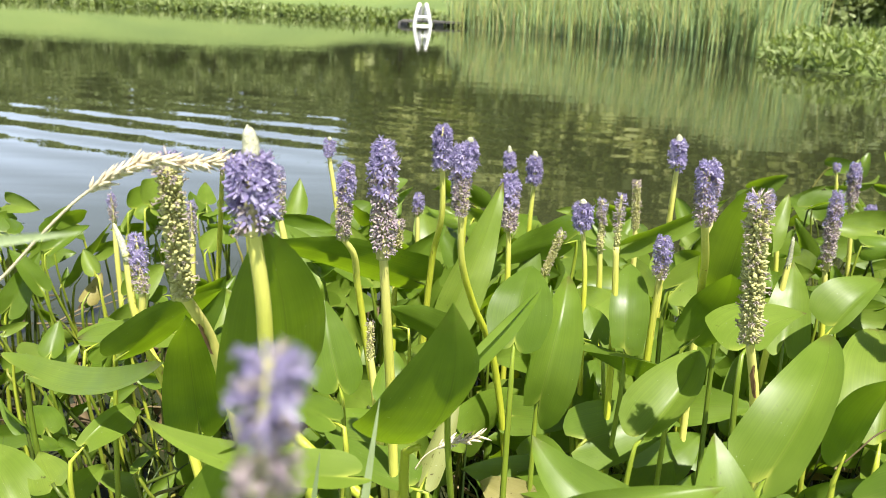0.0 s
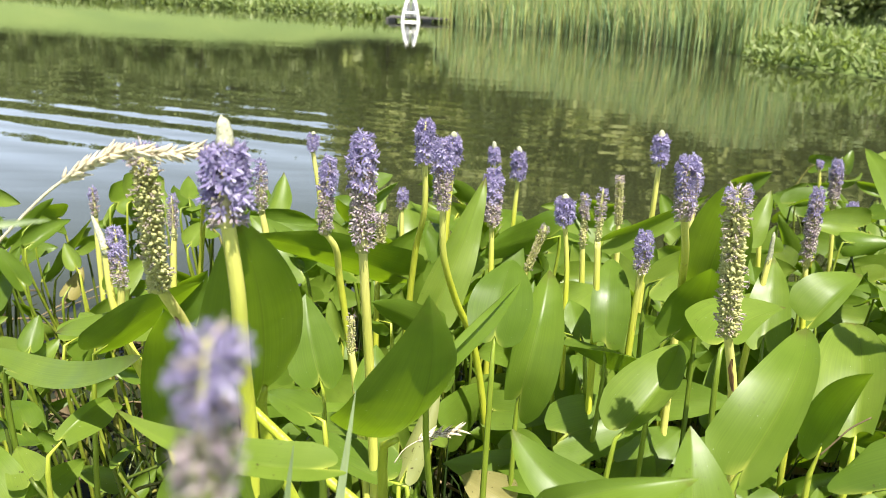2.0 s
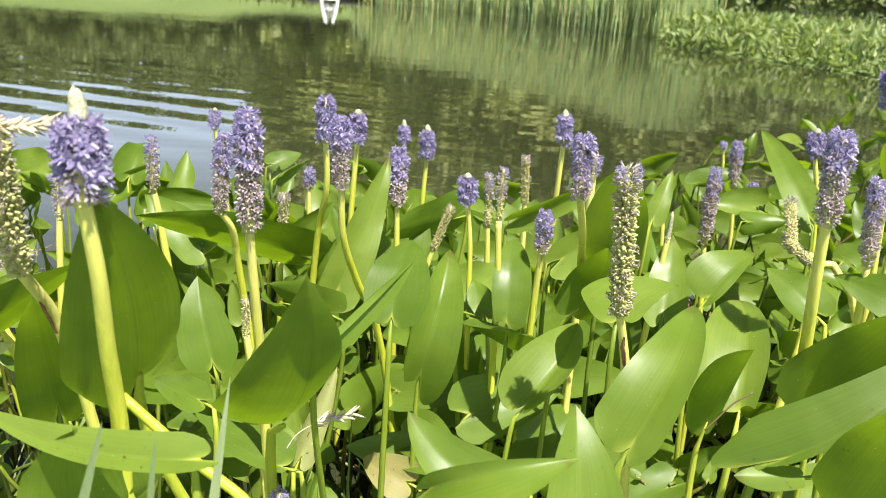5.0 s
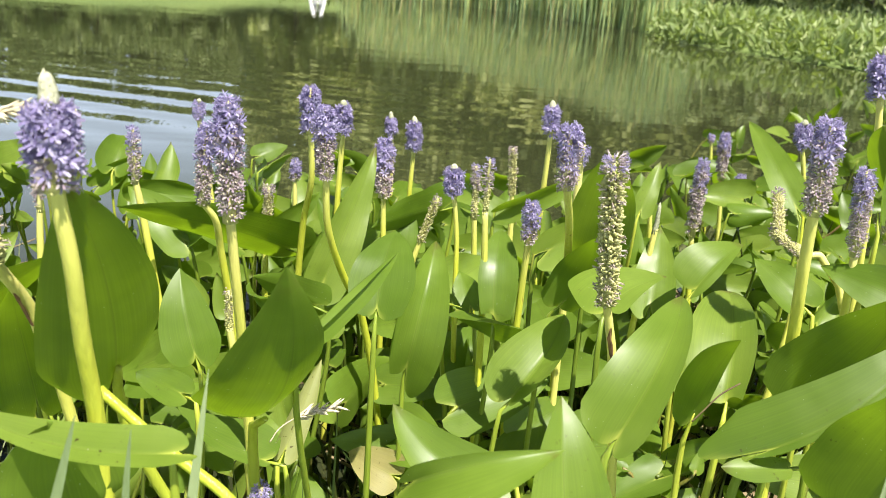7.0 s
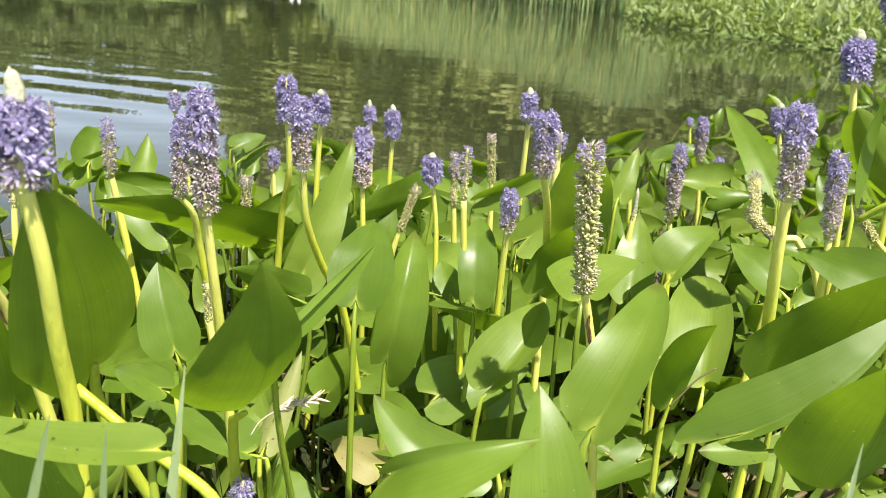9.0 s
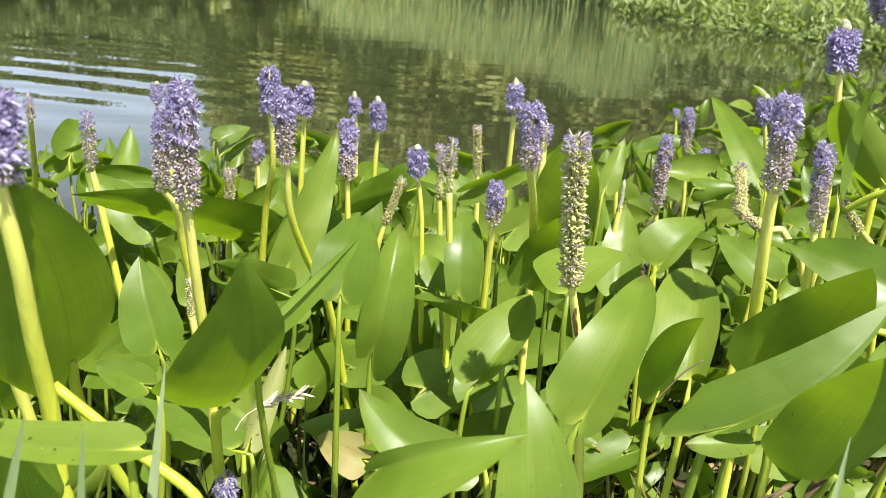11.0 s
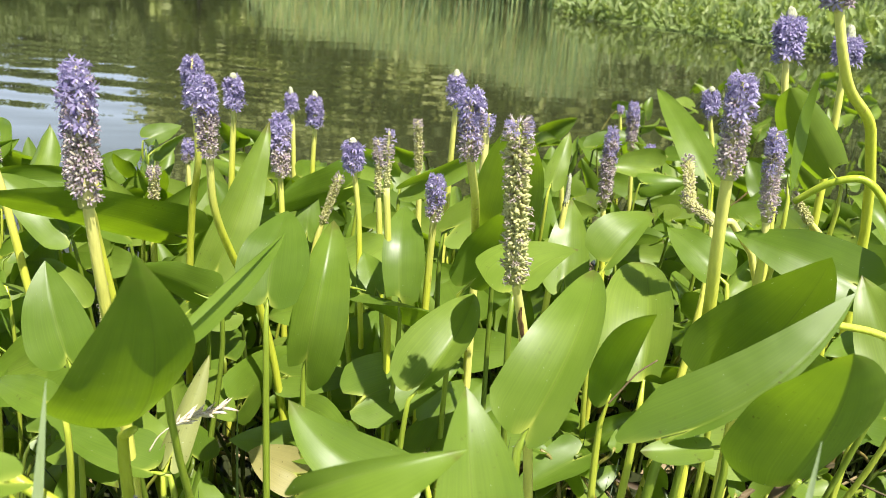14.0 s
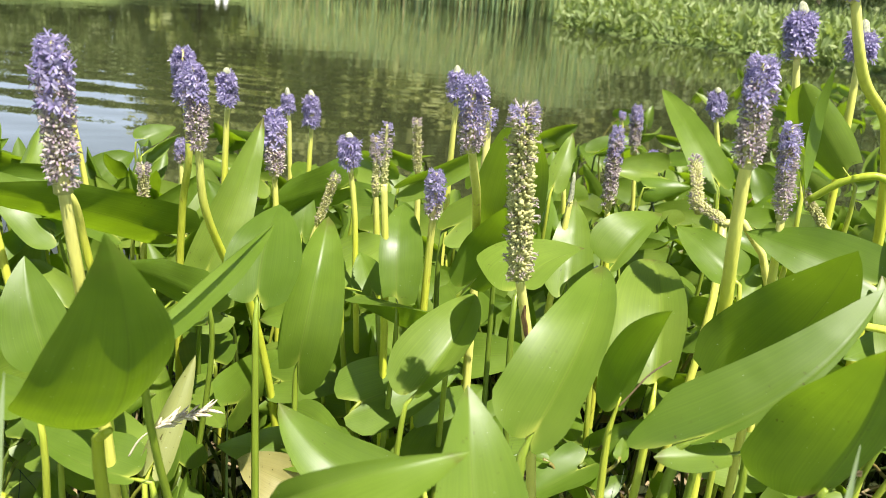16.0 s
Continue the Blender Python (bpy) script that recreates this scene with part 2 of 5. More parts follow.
def water_material():
    m, nt, bsdf, out = material("pond_water")
    tc = nt.nodes.new("ShaderNodeTexCoord")
    murk = noise_tex(nt, tc.outputs["Object"], 0.4, 3.0)
    nt.links.new(ramp(nt, murk, [(0.3, (0.020, 0.024, 0.010)), (0.7, (0.028, 0.033, 0.014))]), bsdf.inputs["Base Color"])
    bsdf.inputs["Roughness"].default_value = 0.015
    bsdf.inputs["IOR"].default_value = 1.33
    # long low ripples that run across the pond, and fine wind wrinkles
    long = noise_tex(nt, stretched(nt, tc.outputs["Object"], (0.35, 2.6, 1)), 1.0, 2.0, 0.5)
    fine = noise_tex(nt, stretched(nt, tc.outputs["Object"], (2.0, 9.0, 1)), 1.0, 2.0, 0.5)
    add = nt.nodes.new("ShaderNodeMath")
    add.operation = "MULTIPLY_ADD"
    nt.links.new(fine, add.inputs[0])
    add.inputs[1].default_value = 0.09
    calm = nt.nodes.new("ShaderNodeMath")
    calm.operation = "MULTIPLY"
    calm.inputs[1].default_value = 0.6
    nt.links.new(long, calm.inputs[0])
    nt.links.new(calm.outputs[0], add.inputs[2])
    # a passing swell, stronger in one part of the pond
    turn = nt.nodes.new("ShaderNodeMapping")
    turn.inputs["Rotation"].default_value = (0, 0, radians(-64))
    nt.links.new(tc.outputs["Object"], turn.inputs["Vector"])
    swell = node(nt, "ShaderNodeTexWave", Scale=0.72, Distortion=2.4, Detail=2.0)
    swell.inputs["Detail Scale"].default_value = 0.5
    nt.links.new(turn.outputs[0], swell.inputs["Vector"])
    place = nt.nodes.new("ShaderNodeMapping")
    place.inputs["Location"].default_value = (0.55, -2.35, 0)
    place.inputs["Scale"].default_value = (0.21, 0.42, 1)
    nt.links.new(tc.outputs["Object"], place.inputs["Vector"])
    blob = nt.nodes.new("ShaderNodeTexGradient")
    blob.gradient_type = "SPHERICAL"
    nt.links.new(place.outputs[0], blob.inputs[0])
    local = nt.nodes.new("ShaderNodeMath")
    local.operation = "MULTIPLY"
    nt.links.new(swell.outputs["Fac"], local.inputs[0])
    nt.links.new(blob.outputs["Fac"], local.inputs[1])
    total = nt.nodes.new("ShaderNodeMath")
    total.operation = "MULTIPLY_ADD"
    nt.links.new(local.outputs[0], total.inputs[0])
    total.inputs[1].default_value = 1.15
    nt.links.new(add.outputs[0], total.inputs[2])
    bump(nt, total.outputs[0], 0.085, 0.05, bsdf)
    return m


def ground_material():
    m, nt, bsdf, out = material("mown_grass_ground")
    tc = nt.nodes.new("ShaderNodeTexCoord")
    big = noise_tex(nt, tc.outputs["Object"], 0.25, 4.0)
    fine = noise_tex(nt, tc.outputs["Object"], 9.0, 4.0, 0.7)
    col = ramp(nt, big, [(0.3, (0.09, 0.14, 0.035)), (0.6, (0.13, 0.185, 0.045)), (0.8, (0.17, 0.205, 0.06))])
    col = mix(nt, 0.5, col, ramp(nt, fine, [(0.3, (0.5, 0.5, 0.5)), (0.7, (1.3, 1.3, 1.2))]), "MULTIPLY")
    nt.links.new(col, bsdf.inputs["Base Color"])
    bsdf.inputs["Roughness"].default_value = 0.9
    bump(nt, fine, 0.6, 0.06, bsdf)
    return m


M_WATER, M_GROUND = water_material(), ground_material()


# ---- builders ----
def part(name, mesh, mat, parent=None, label=""):
    """Links mesh data as one object under a thing or a part."""
    ob = new(name, mesh)
    if mat and not mesh.materials:
        mesh.materials.append(mat)
    ob.parent = parent
    return tagged(ob, label)


def mesh_of(name, verts, faces, uvs=None, smooth=True):
    me = bpy.data.meshes.new(name)
    me.from_pydata(np.asarray(verts, float).tolist(), [], faces.tolist() if isinstance(faces, np.ndarray) else faces)
    if uvs is not None:
        layer = me.uv_layers.new(name="UVMap")
        loop_verts = np.zeros(len(me.loops), int)
        me.loops.foreach_get("vertex_index", loop_verts)
        layer.data.foreach_set("uv", np.asarray(uvs, float)[loop_verts].ravel())
    if smooth:
        me.polygons.foreach_set("use_smooth", [True] * len(me.polygons))
    me.update()
    return me


def grid_faces(nu, nv, wrap=False):
    out = []
    for i in range(nu - 1):
        for j in range(nv if wrap else nv - 1):
            k = (j + 1) % nv
            out.append((i * nv + j, i * nv + k, (i + 1) * nv + k, (i + 1) * nv + j))
    return out


def bezier(p0, p1, p2, p3, n):
    t = np.linspace(0, 1, n)[:, None]
    p0, p1, p2, p3 = (np.asarray(p, float) for p in (p0, p1, p2, p3))
    return (1 - t) ** 3 * p0 + 3 * t * (1 - t) ** 2 * p1 + 3 * t * t * (1 - t) * p2 + t ** 3 * p3


def smooth_line(points, n):
    """A smooth line through the points, n steps between each two."""
    p = np.asarray(points, float)
    seg = np.diff(p, axis=0)
    ln = np.linalg.norm(seg, axis=1) + 1e-9
    way = seg / ln[:, None]
    tan = np.vstack([way[:1], (way[:-1] + way[1:]) / 2, way[-1:]])
    t = np.linspace(0, 1, n, endpoint=False)[:, None]
    out = []
    for i in range(len(seg)):
        a, b = tan[i] * ln[i], tan[i + 1] * ln[i]
        out.append((2 * t ** 3 - 3 * t ** 2 + 1) * p[i] + (t ** 3 - 2 * t ** 2 + t) * a + (3 * t ** 2 - 2 * t ** 3) * p[i + 1] + (t ** 3 - t ** 2) * b)
    return np.vstack([*out, p[-1:]])


def tube(line, radii, sides=8, cap=True):
    """Vertices and faces of a tube along a line."""
    line = np.asarray(line, float)
    radii = np.broadcast_to(radii, len(line))
    way = np.gradient(line, axis=0)
    way /= np.linalg.norm(way, axis=1)[:, None] + 1e-12
    ref = np.array([1.0, 0.13, 0.07]) if abs(way[0][0]) < 0.8 else np.array([0.1, 1.0, 0.07])
    ring = np.linspace(0, 2 * np.pi, sides, endpoint=False)
    verts = []
    for p, w, r in zip(line, way, radii):
        a = ref - w * (ref @ w)
        a /= np.linalg.norm(a)
        b = np.cross(w, a)
        verts.append(p + r * (np.cos(ring)[:, None] * a + np.sin(ring)[:, None] * b))
    faces = grid_faces(len(line), sides, True)
    if cap:
        faces += [tuple(range(sides))[::-1], tuple(range((len(line) - 1) * sides, len(line) * sides))]
    return np.vstack(verts), faces


PROFILE = ([0, 0.05, 0.12, 0.25, 0.4, 0.55, 0.7, 0.82, 0.91, 0.97, 1.0], [0.90, 0.98, 1.0, 0.96, 0.86, 0.72, 0.54, 0.36, 0.20, 0.08, 0.0])


def blade_shape(width, cup, bend, lobe, wave=0.0, seed=0, nu=15, nv=11, sides=(1, 1), lobes=(1, 1), tipped=1.0, narrow=1.0):
    """A heart-shaped blade of length 1 along x with its stalk's end at the origin: half width, curl of the sides and bend along
    the length in radians, depth of the lobes; sides, lobes: shares of the two halves; tipped: above 1 the blade stays wide longer; narrow: width at the base."""
    u = np.linspace(0, 1, nu) ** 1.1
    s = np.linspace(-1, 1, nv)
    s = np.sign(s) * np.abs(s) ** 0.9
    U, S = np.meshgrid(u, s, indexing="ij")
    tipped = tipped if isinstance(tipped, tuple) else (tipped, tipped)
    Pw = width * np.where(S < 0, np.interp(U ** tipped[0], *PROFILE), np.interp(U ** tipped[1], *PROFILE))
    grow = np.clip(U / 0.38, 0, 1)
    narrow = narrow if isinstance(narrow, tuple) else (narrow, narrow)
    slim = np.where(S < 0, narrow[0], narrow[1])
    Pw = Pw * (slim + (1 - slim) * grow * (2 - grow))
    A = np.abs(S)
    half = np.where(S < 0, sides[0], sides[1])
    lobe = lobe * np.where(S < 0, lobes[0], lobes[1])
    X = U - lobe * (1 - U) ** 2.5 * np.sin(np.pi * 0.85 * A ** 0.62)
    if abs(cup) < 1e-3:
        Y, Z = Pw * S * half, 0 * S
    else:
        Y, Z = half * Pw * np.sin(cup * A) / cup * np.sign(S), half * Pw * (1 - np.cos(cup * A)) / cup
    rng = np.random.RandomState(seed)
    ph = rng.rand(3) * 6.28
    Z = Z + wave * width * A ** 2 * (np.sin(7 * U + ph[0] + 1.5 * np.sign(S)) + 0.6 * np.sin(13 * U + ph[1]))
    Z = Z - 0.10 * width * np.exp(-(U / 0.2) ** 2 - (S / 0.55) ** 2)
    Z = Z - 0.035 * width * np.exp(-(S / 0.16) ** 2) * (1 - 0.6 * U)
    Xc = np.clip(X, 0, None)
    ang = bend * Xc
    if abs(bend) < 1e-3:
        cx, cz = Xc, 0 * Xc
    else:
        cx, cz = np.sin(ang) / bend, -(1 - np.cos(ang)) / bend
    back = np.clip(X, None, 0)
    px = cx + back + Z * np.sin(ang)
    pz = cz + Z * np.cos(ang) - 0.15 * back
    verts = np.stack([px, Y, pz], -1).reshape(-1, 3)
    uvs = np.stack([U, (S + 1) / 2], -1).reshape(-1, 2)
    return verts, grid_faces(nu, nv), uvs


EYE_ABOUT = np.array([0.16, 0.09, 0.905])


def blade_in_place(base, tip, half_width, turn, cup, bend, lobe, wave, seed, nu=15, nv=11, sides=(1, 1), lobes=(1, 1), tipped=1.0, narrow=1.0):
    """Blade vertices in the world, from its stalk's end to its tip; turn: degrees about that line, 0 with the upper side to the path."""
    base, tip = np.asarray(base, float), np.asarray(tip, float)
    length = np.linalg.norm(tip - base)
    b = radians(bend)
    end = np.array([math.sin(b) / b, 0, -(1 - math.cos(b)) / b]) if abs(b) > 1e-3 else np.array([1.0, 0, 0])
    size = length / np.linalg.norm(end)
    verts, faces, uvs = blade_shape(half_width / size, cup, b, lobe, wave, seed, nu, nv, sides, lobes, tipped, narrow)
    cl = end / np.linalg.norm(end)
    nl = np.array([-cl[2], 0, cl[0]])
    c = (tip - base) / length
    to = EYE_ABOUT - (base + tip) / 2
    n = to - c * (to @ c)
    n /= np.linalg.norm(n)
    a = radians(turn)
    n = n * math.cos(a) + np.cross(c, n) * math.sin(a)
    side = np.cross(n, c)
    local = np.stack([verts @ cl, verts[:, 1], verts @ nl], -1) * size
    world = base + local @ np.stack([c, side, n])
    start = np.stack([cl[0] * c + nl[0] * n]).ravel()      # the blade's own way at its base
    return world, faces, uvs, (start, cl[2] * c + cl[0] * n)


def shaped_blade(base, tip, wide, turn=0, fold=(0.2, 0.2), curl=0.3, bow=0.0, arch=0.1, peak=0.25, lobes=(0.2, 0.2), blunt=0.9, twist=0, wave=0.03, seed=0, nu=21, nv=17):
    """A heart-shaped blade between its stalk's end and its tip. wide: widths of the two halves; fold: how far each half is folded up, radians;
    curl: more of it towards the margins; bow, arch: sideways and outward bend of the midrib, shares of the length; peak: where it is widest;
    lobes: shares of the length by which the two lobes reach back; blunt: under 1 a rounder tip; twist: degrees from end to end; turn: 0 with the upper side to the path."""
    base, tip = np.asarray(base, float), np.asarray(tip, float)
    length = np.linalg.norm(tip - base)
    c = (tip - base) / length
    to = EYE_ABOUT - (base + tip) / 2
    n = to - c * (to @ c)
    n /= np.linalg.norm(n)
    a = radians(turn)
    n = n * math.cos(a) + np.cross(c, n) * math.sin(a)
    side = np.cross(n, c)
    u = np.linspace(0, 1, nu) ** 1.15
    s = np.linspace(-1, 1, nv)
    hump = 4 * u * (1 - u)
    spine = base + np.outer(u * length, c) + np.outer(hump * bow * length, side) + np.outer(hump * arch * length, n)
    slope = 4 * (1 - 2 * u)
    tan = c + np.outer(slope * bow, side) + np.outer(slope * arch, n)
    tan /= np.linalg.norm(tan, axis=1)[:, None]
    tw = radians(twist) * (u - 0.5)
    up = np.outer(np.cos(tw), n) + np.outer(np.sin(tw), side)
    up -= tan * np.sum(tan * up, axis=1)[:, None]
    up /= np.linalg.norm(up, axis=1)[:, None]
    across = np.cross(up, tan)
    rise = np.clip(u / peak, 0, 1)
    fall = np.clip((u - peak) / (1 - peak), 0, 1)
    shape = (0.74 + 0.26 * np.sin(rise * np.pi / 2)) * np.clip(1 - fall ** 1.8, 0, 1) ** blunt
    S = s[None, :]
    A = np.abs(S) * np.ones((nu, 1))
    left = (S < 0) * np.ones((nu, 1), bool)
    half = shape[:, None] * np.where(left, wide[0], wide[1])
    f = np.where(left, fold[0], fold[1])
    k = curl if abs(curl) > 1e-3 else 1e-3
    Y = np.sign(S) * half * (np.sin(f + k * A) - np.sin(f)) / k
    Z = half * (np.cos(f) - np.cos(f + k * A)) / k
    rng = np.random.RandomState(seed)
    ph = rng.rand(3) * 6.28
    U = u[:, None]
    Z = Z + wave * half * A ** 2 * (np.sin(7 * U + ph[0] + 1.5 * np.sign(S)) + 0.6 * np.sin(13 * U + ph[1]))
    Z = Z - 0.012 * half * np.exp(-(S / 0.14) ** 2)
    back = length * np.where(left, lobes[0], lobes[1]) * (1 - U) ** 2.5 * np.sin(np.pi * 0.85 * A ** 0.62)
    v = spine[:, None] + Y[..., None] * across[:, None] + Z[..., None] * up[:, None] - back[..., None] * tan[:, None]
    uvs = np.stack([U * np.ones_like(A), (S + 1) / 2 * np.ones_like(A)], -1)
    return v.reshape(-1, 3), grid_faces(nu, nv), uvs.reshape(-1, 2), (tan[0], up[0])


UNDERSIDE = "pickerelweed leaf showing its translucent underside, green in shade"
PALE = "broad pale green pickerelweed leaf facing the light"
FOLDED = "folded glossy pickerelweed leaf on its stalk"
LEAF_LABEL = "glossy green heart-shaped pickerelweed leaf on its stalk"


def leaf(base, tip, half_width, turn=0, cup=0.35, bend=25, lobe=0.22, root=None, thick=0.0034, wave=0.06, label="", mat=None, sides=(1, 1), lobes=(1, 1), tipped=1.0, narrow=1.0, tuck=False):
    """One pickerelweed leaf: blade from base to tip, and a stalk down to its root under the water."""
    base = np.asarray(base, float)
    seed = int(abs(base[0] * 7919 + base[1] * 104729 + base[2] * 1299709)) % 100000
    rng = np.random.RandomState(seed)
    if root is None:
        root = (base[0] + rng.uniform(-0.05, 0.05), base[1] + rng.uniform(0.0, 0.10))
    foot = np.array([root[0], root[1], -0.06])
    world, faces, uvs, (start, face) = blade_in_place(base, tip, half_width, turn, cup, bend, lobe, wave, seed, 17, 13, sides, lobes, tipped, narrow)
    return finish_leaf(base, foot, world, faces, uvs, start, face, half_width, thick, label, mat, tuck)


def shaped_leaf(base, tip, wide, turn, fold, curl, bow, arch, peak, lobes, blunt, twist, root=None, thick=0.0036, label="", mat=None, wave=0.03, tuck=False):
    """One leaf of the near rows, with halves of their own width and fold."""
    base = np.asarray(base, float)
    seed = int(abs(base[0] * 7919 + base[1] * 104729 + base[2] * 1299709)) % 100000
    rng = np.random.RandomState(seed)
    if root is None:
        root = (base[0] + rng.uniform(-0.03, 0.03), base[1] + rng.uniform(0.0, 0.08))
    foot = np.array([root[0], root[1], -0.06])
    world, faces, uvs, (start, face) = shaped_blade(base, tip, wide, turn, fold, curl, bow, arch, peak, lobes, blunt, twist, wave, seed)
    return finish_leaf(base, foot, world, faces, uvs, start, face, 0.0, thick, label, mat, tuck)


def finish_leaf(base, foot, world, faces, uvs, start, face, half_width, thick, label, mat, tuck):
    """Links a blade and builds the stalk that carries it, down to its root."""
    thing = tagged(new("pickerelweed_leaf"), label or LEAF_LABEL, "leaf", "pickerelweed leaves")
    thing.location = foot
    part("blade", mesh_of("blade", world - foot, faces, uvs), mat or M_LEAF, thing)
    reach, back = np.linalg.norm(base - foot), 0 if tuck else 1
    leave = base - (0 if tuck else 1) * start * min(0.16 * reach, 0.03) + np.array([0, 0, -0.14 * reach])
    under = thick * 1.1 + 0.14 * half_width
    line = bezier(base + start * 0.012 - face * under, base - face * under, base - start * 0.01 * back - face * under * 0.9, base - start * 0.02 * back - face * under * 0.8 - np.array([0, 0, 0.01 * (1 - back)]), 4)
    line = np.vstack([line[:-1], bezier(line[-1], leave - start * 0.01 * back, foot + np.array([0, 0, 0.45 * reach]), foot, 12)])
    grow = np.interp(np.arange(len(line)), [0, 4, len(line) - 1], [thick * (0.5 if thick > 0.004 else 0.15), thick * 0.9, thick * 1.35])
    v, f = tube(line, grow, 8)
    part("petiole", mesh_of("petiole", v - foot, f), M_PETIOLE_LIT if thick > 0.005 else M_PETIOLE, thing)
    return thing


# ---- flower parts: built once, in units of one metre ----
def petal_fan(n, tube_len, tube_r, petal, spread, width, rng, curl=0.3):
    """A floret that points along x: a narrow tube and n petals."""
    verts, faces = [], []
    v, f = tube([(0, 0, 0), (tube_len * 0.5, 0, 0), (tube_len, 0, 0)], [tube_r * 0.8, tube_r, tube_r * 1.25], 5, False)
    verts += list(v)
    faces += f
    for k in range(n):
        a = 2 * np.pi * k / n + rng.uniform(-0.2, 0.2)
        out = np.array([0, math.cos(a), math.sin(a)])
        across = np.array([0, -math.sin(a), math.cos(a)])
        sp = spread + rng.uniform(-0.25, 0.25)
        ln = petal * rng.uniform(0.8, 1.15)
        b = len(verts)
        p0 = np.array([tube_len, 0, 0]) + out * tube_r
        m = p0 + ln * 0.55 * (math.cos(sp) * np.array([1, 0, 0]) + math.sin(sp) * out)
        e = m + ln * 0.5 * (math.cos(sp + curl) * np.array([1, 0, 0]) + math.sin(sp + curl) * out)
        verts += [p0 - across * width * 0.3, p0 + across * width * 0.3, m + across * width * 0.5, m - across * width * 0.5, e + across * width * 0.3, e - across * width * 0.3]
        faces += [(b, b + 1, b + 2, b + 3), (b + 3, b + 2, b + 4, b + 5)]
    return np.array(verts), faces


def berry(length, radius, rng):
    """A small ribbed fruit along x with a withered tip."""
    line = [(0, 0, 0), (length * 0.4, 0, 0), (length * 0.75, 0, 0), (length * 0.95, 0, 0.0), (length * 1.12, radius * rng.uniform(-0.5, 0.5), radius * 0.2)]
    return tube(line, [radius * 0.8, radius, radius * 0.85, radius * 0.5, radius * 0.15], 6)


_r = np.random.RandomState(5)
OPEN = [petal_fan(6, 0.0075, 0.0008, 0.0044, _r.uniform(0.3, 1.1), 0.0016, _r, _r.uniform(-0.2, 0.7)) for _ in range(8)]
SHUT = [petal_fan(5, 0.0070, 0.0011, 0.0036, _r.uniform(0.2, 0.8), 0.0014, _r, _r.uniform(0.2, 1.3)) for _ in range(6)]
FRUIT = [berry(_r.uniform(0.0046, 0.0057), _r.uniform(0.0016, 0.0020), _r) for _ in range(5)]
WITHERED = [petal_fan(4, 0.0078, 0.0007, 0.0022, 0.5, 0.0012, _r, 0.8) for _ in range(4)]
TEMPLATES = {"floret": (OPEN, M_PETAL), "spent_floret": (SHUT, M_FADED), "fruit": (FRUIT, M_SEED), "withered_floret": (WITHERED, M_WITHER)}
TEMPLATE_MESH = {}
for _name, (_shapes, _mat) in TEMPLATES.items():
    TEMPLATE_MESH[_name] = [mesh_of(_name, v, f, smooth=False) for v, f in _shapes]
    for _me in TEMPLATE_MESH[_name]:
        _me.materials.append(_mat)


def y_jit(rng, a, b):
    return a * rng.normal(0, 0.16) + b * rng.normal(0, 0.16)


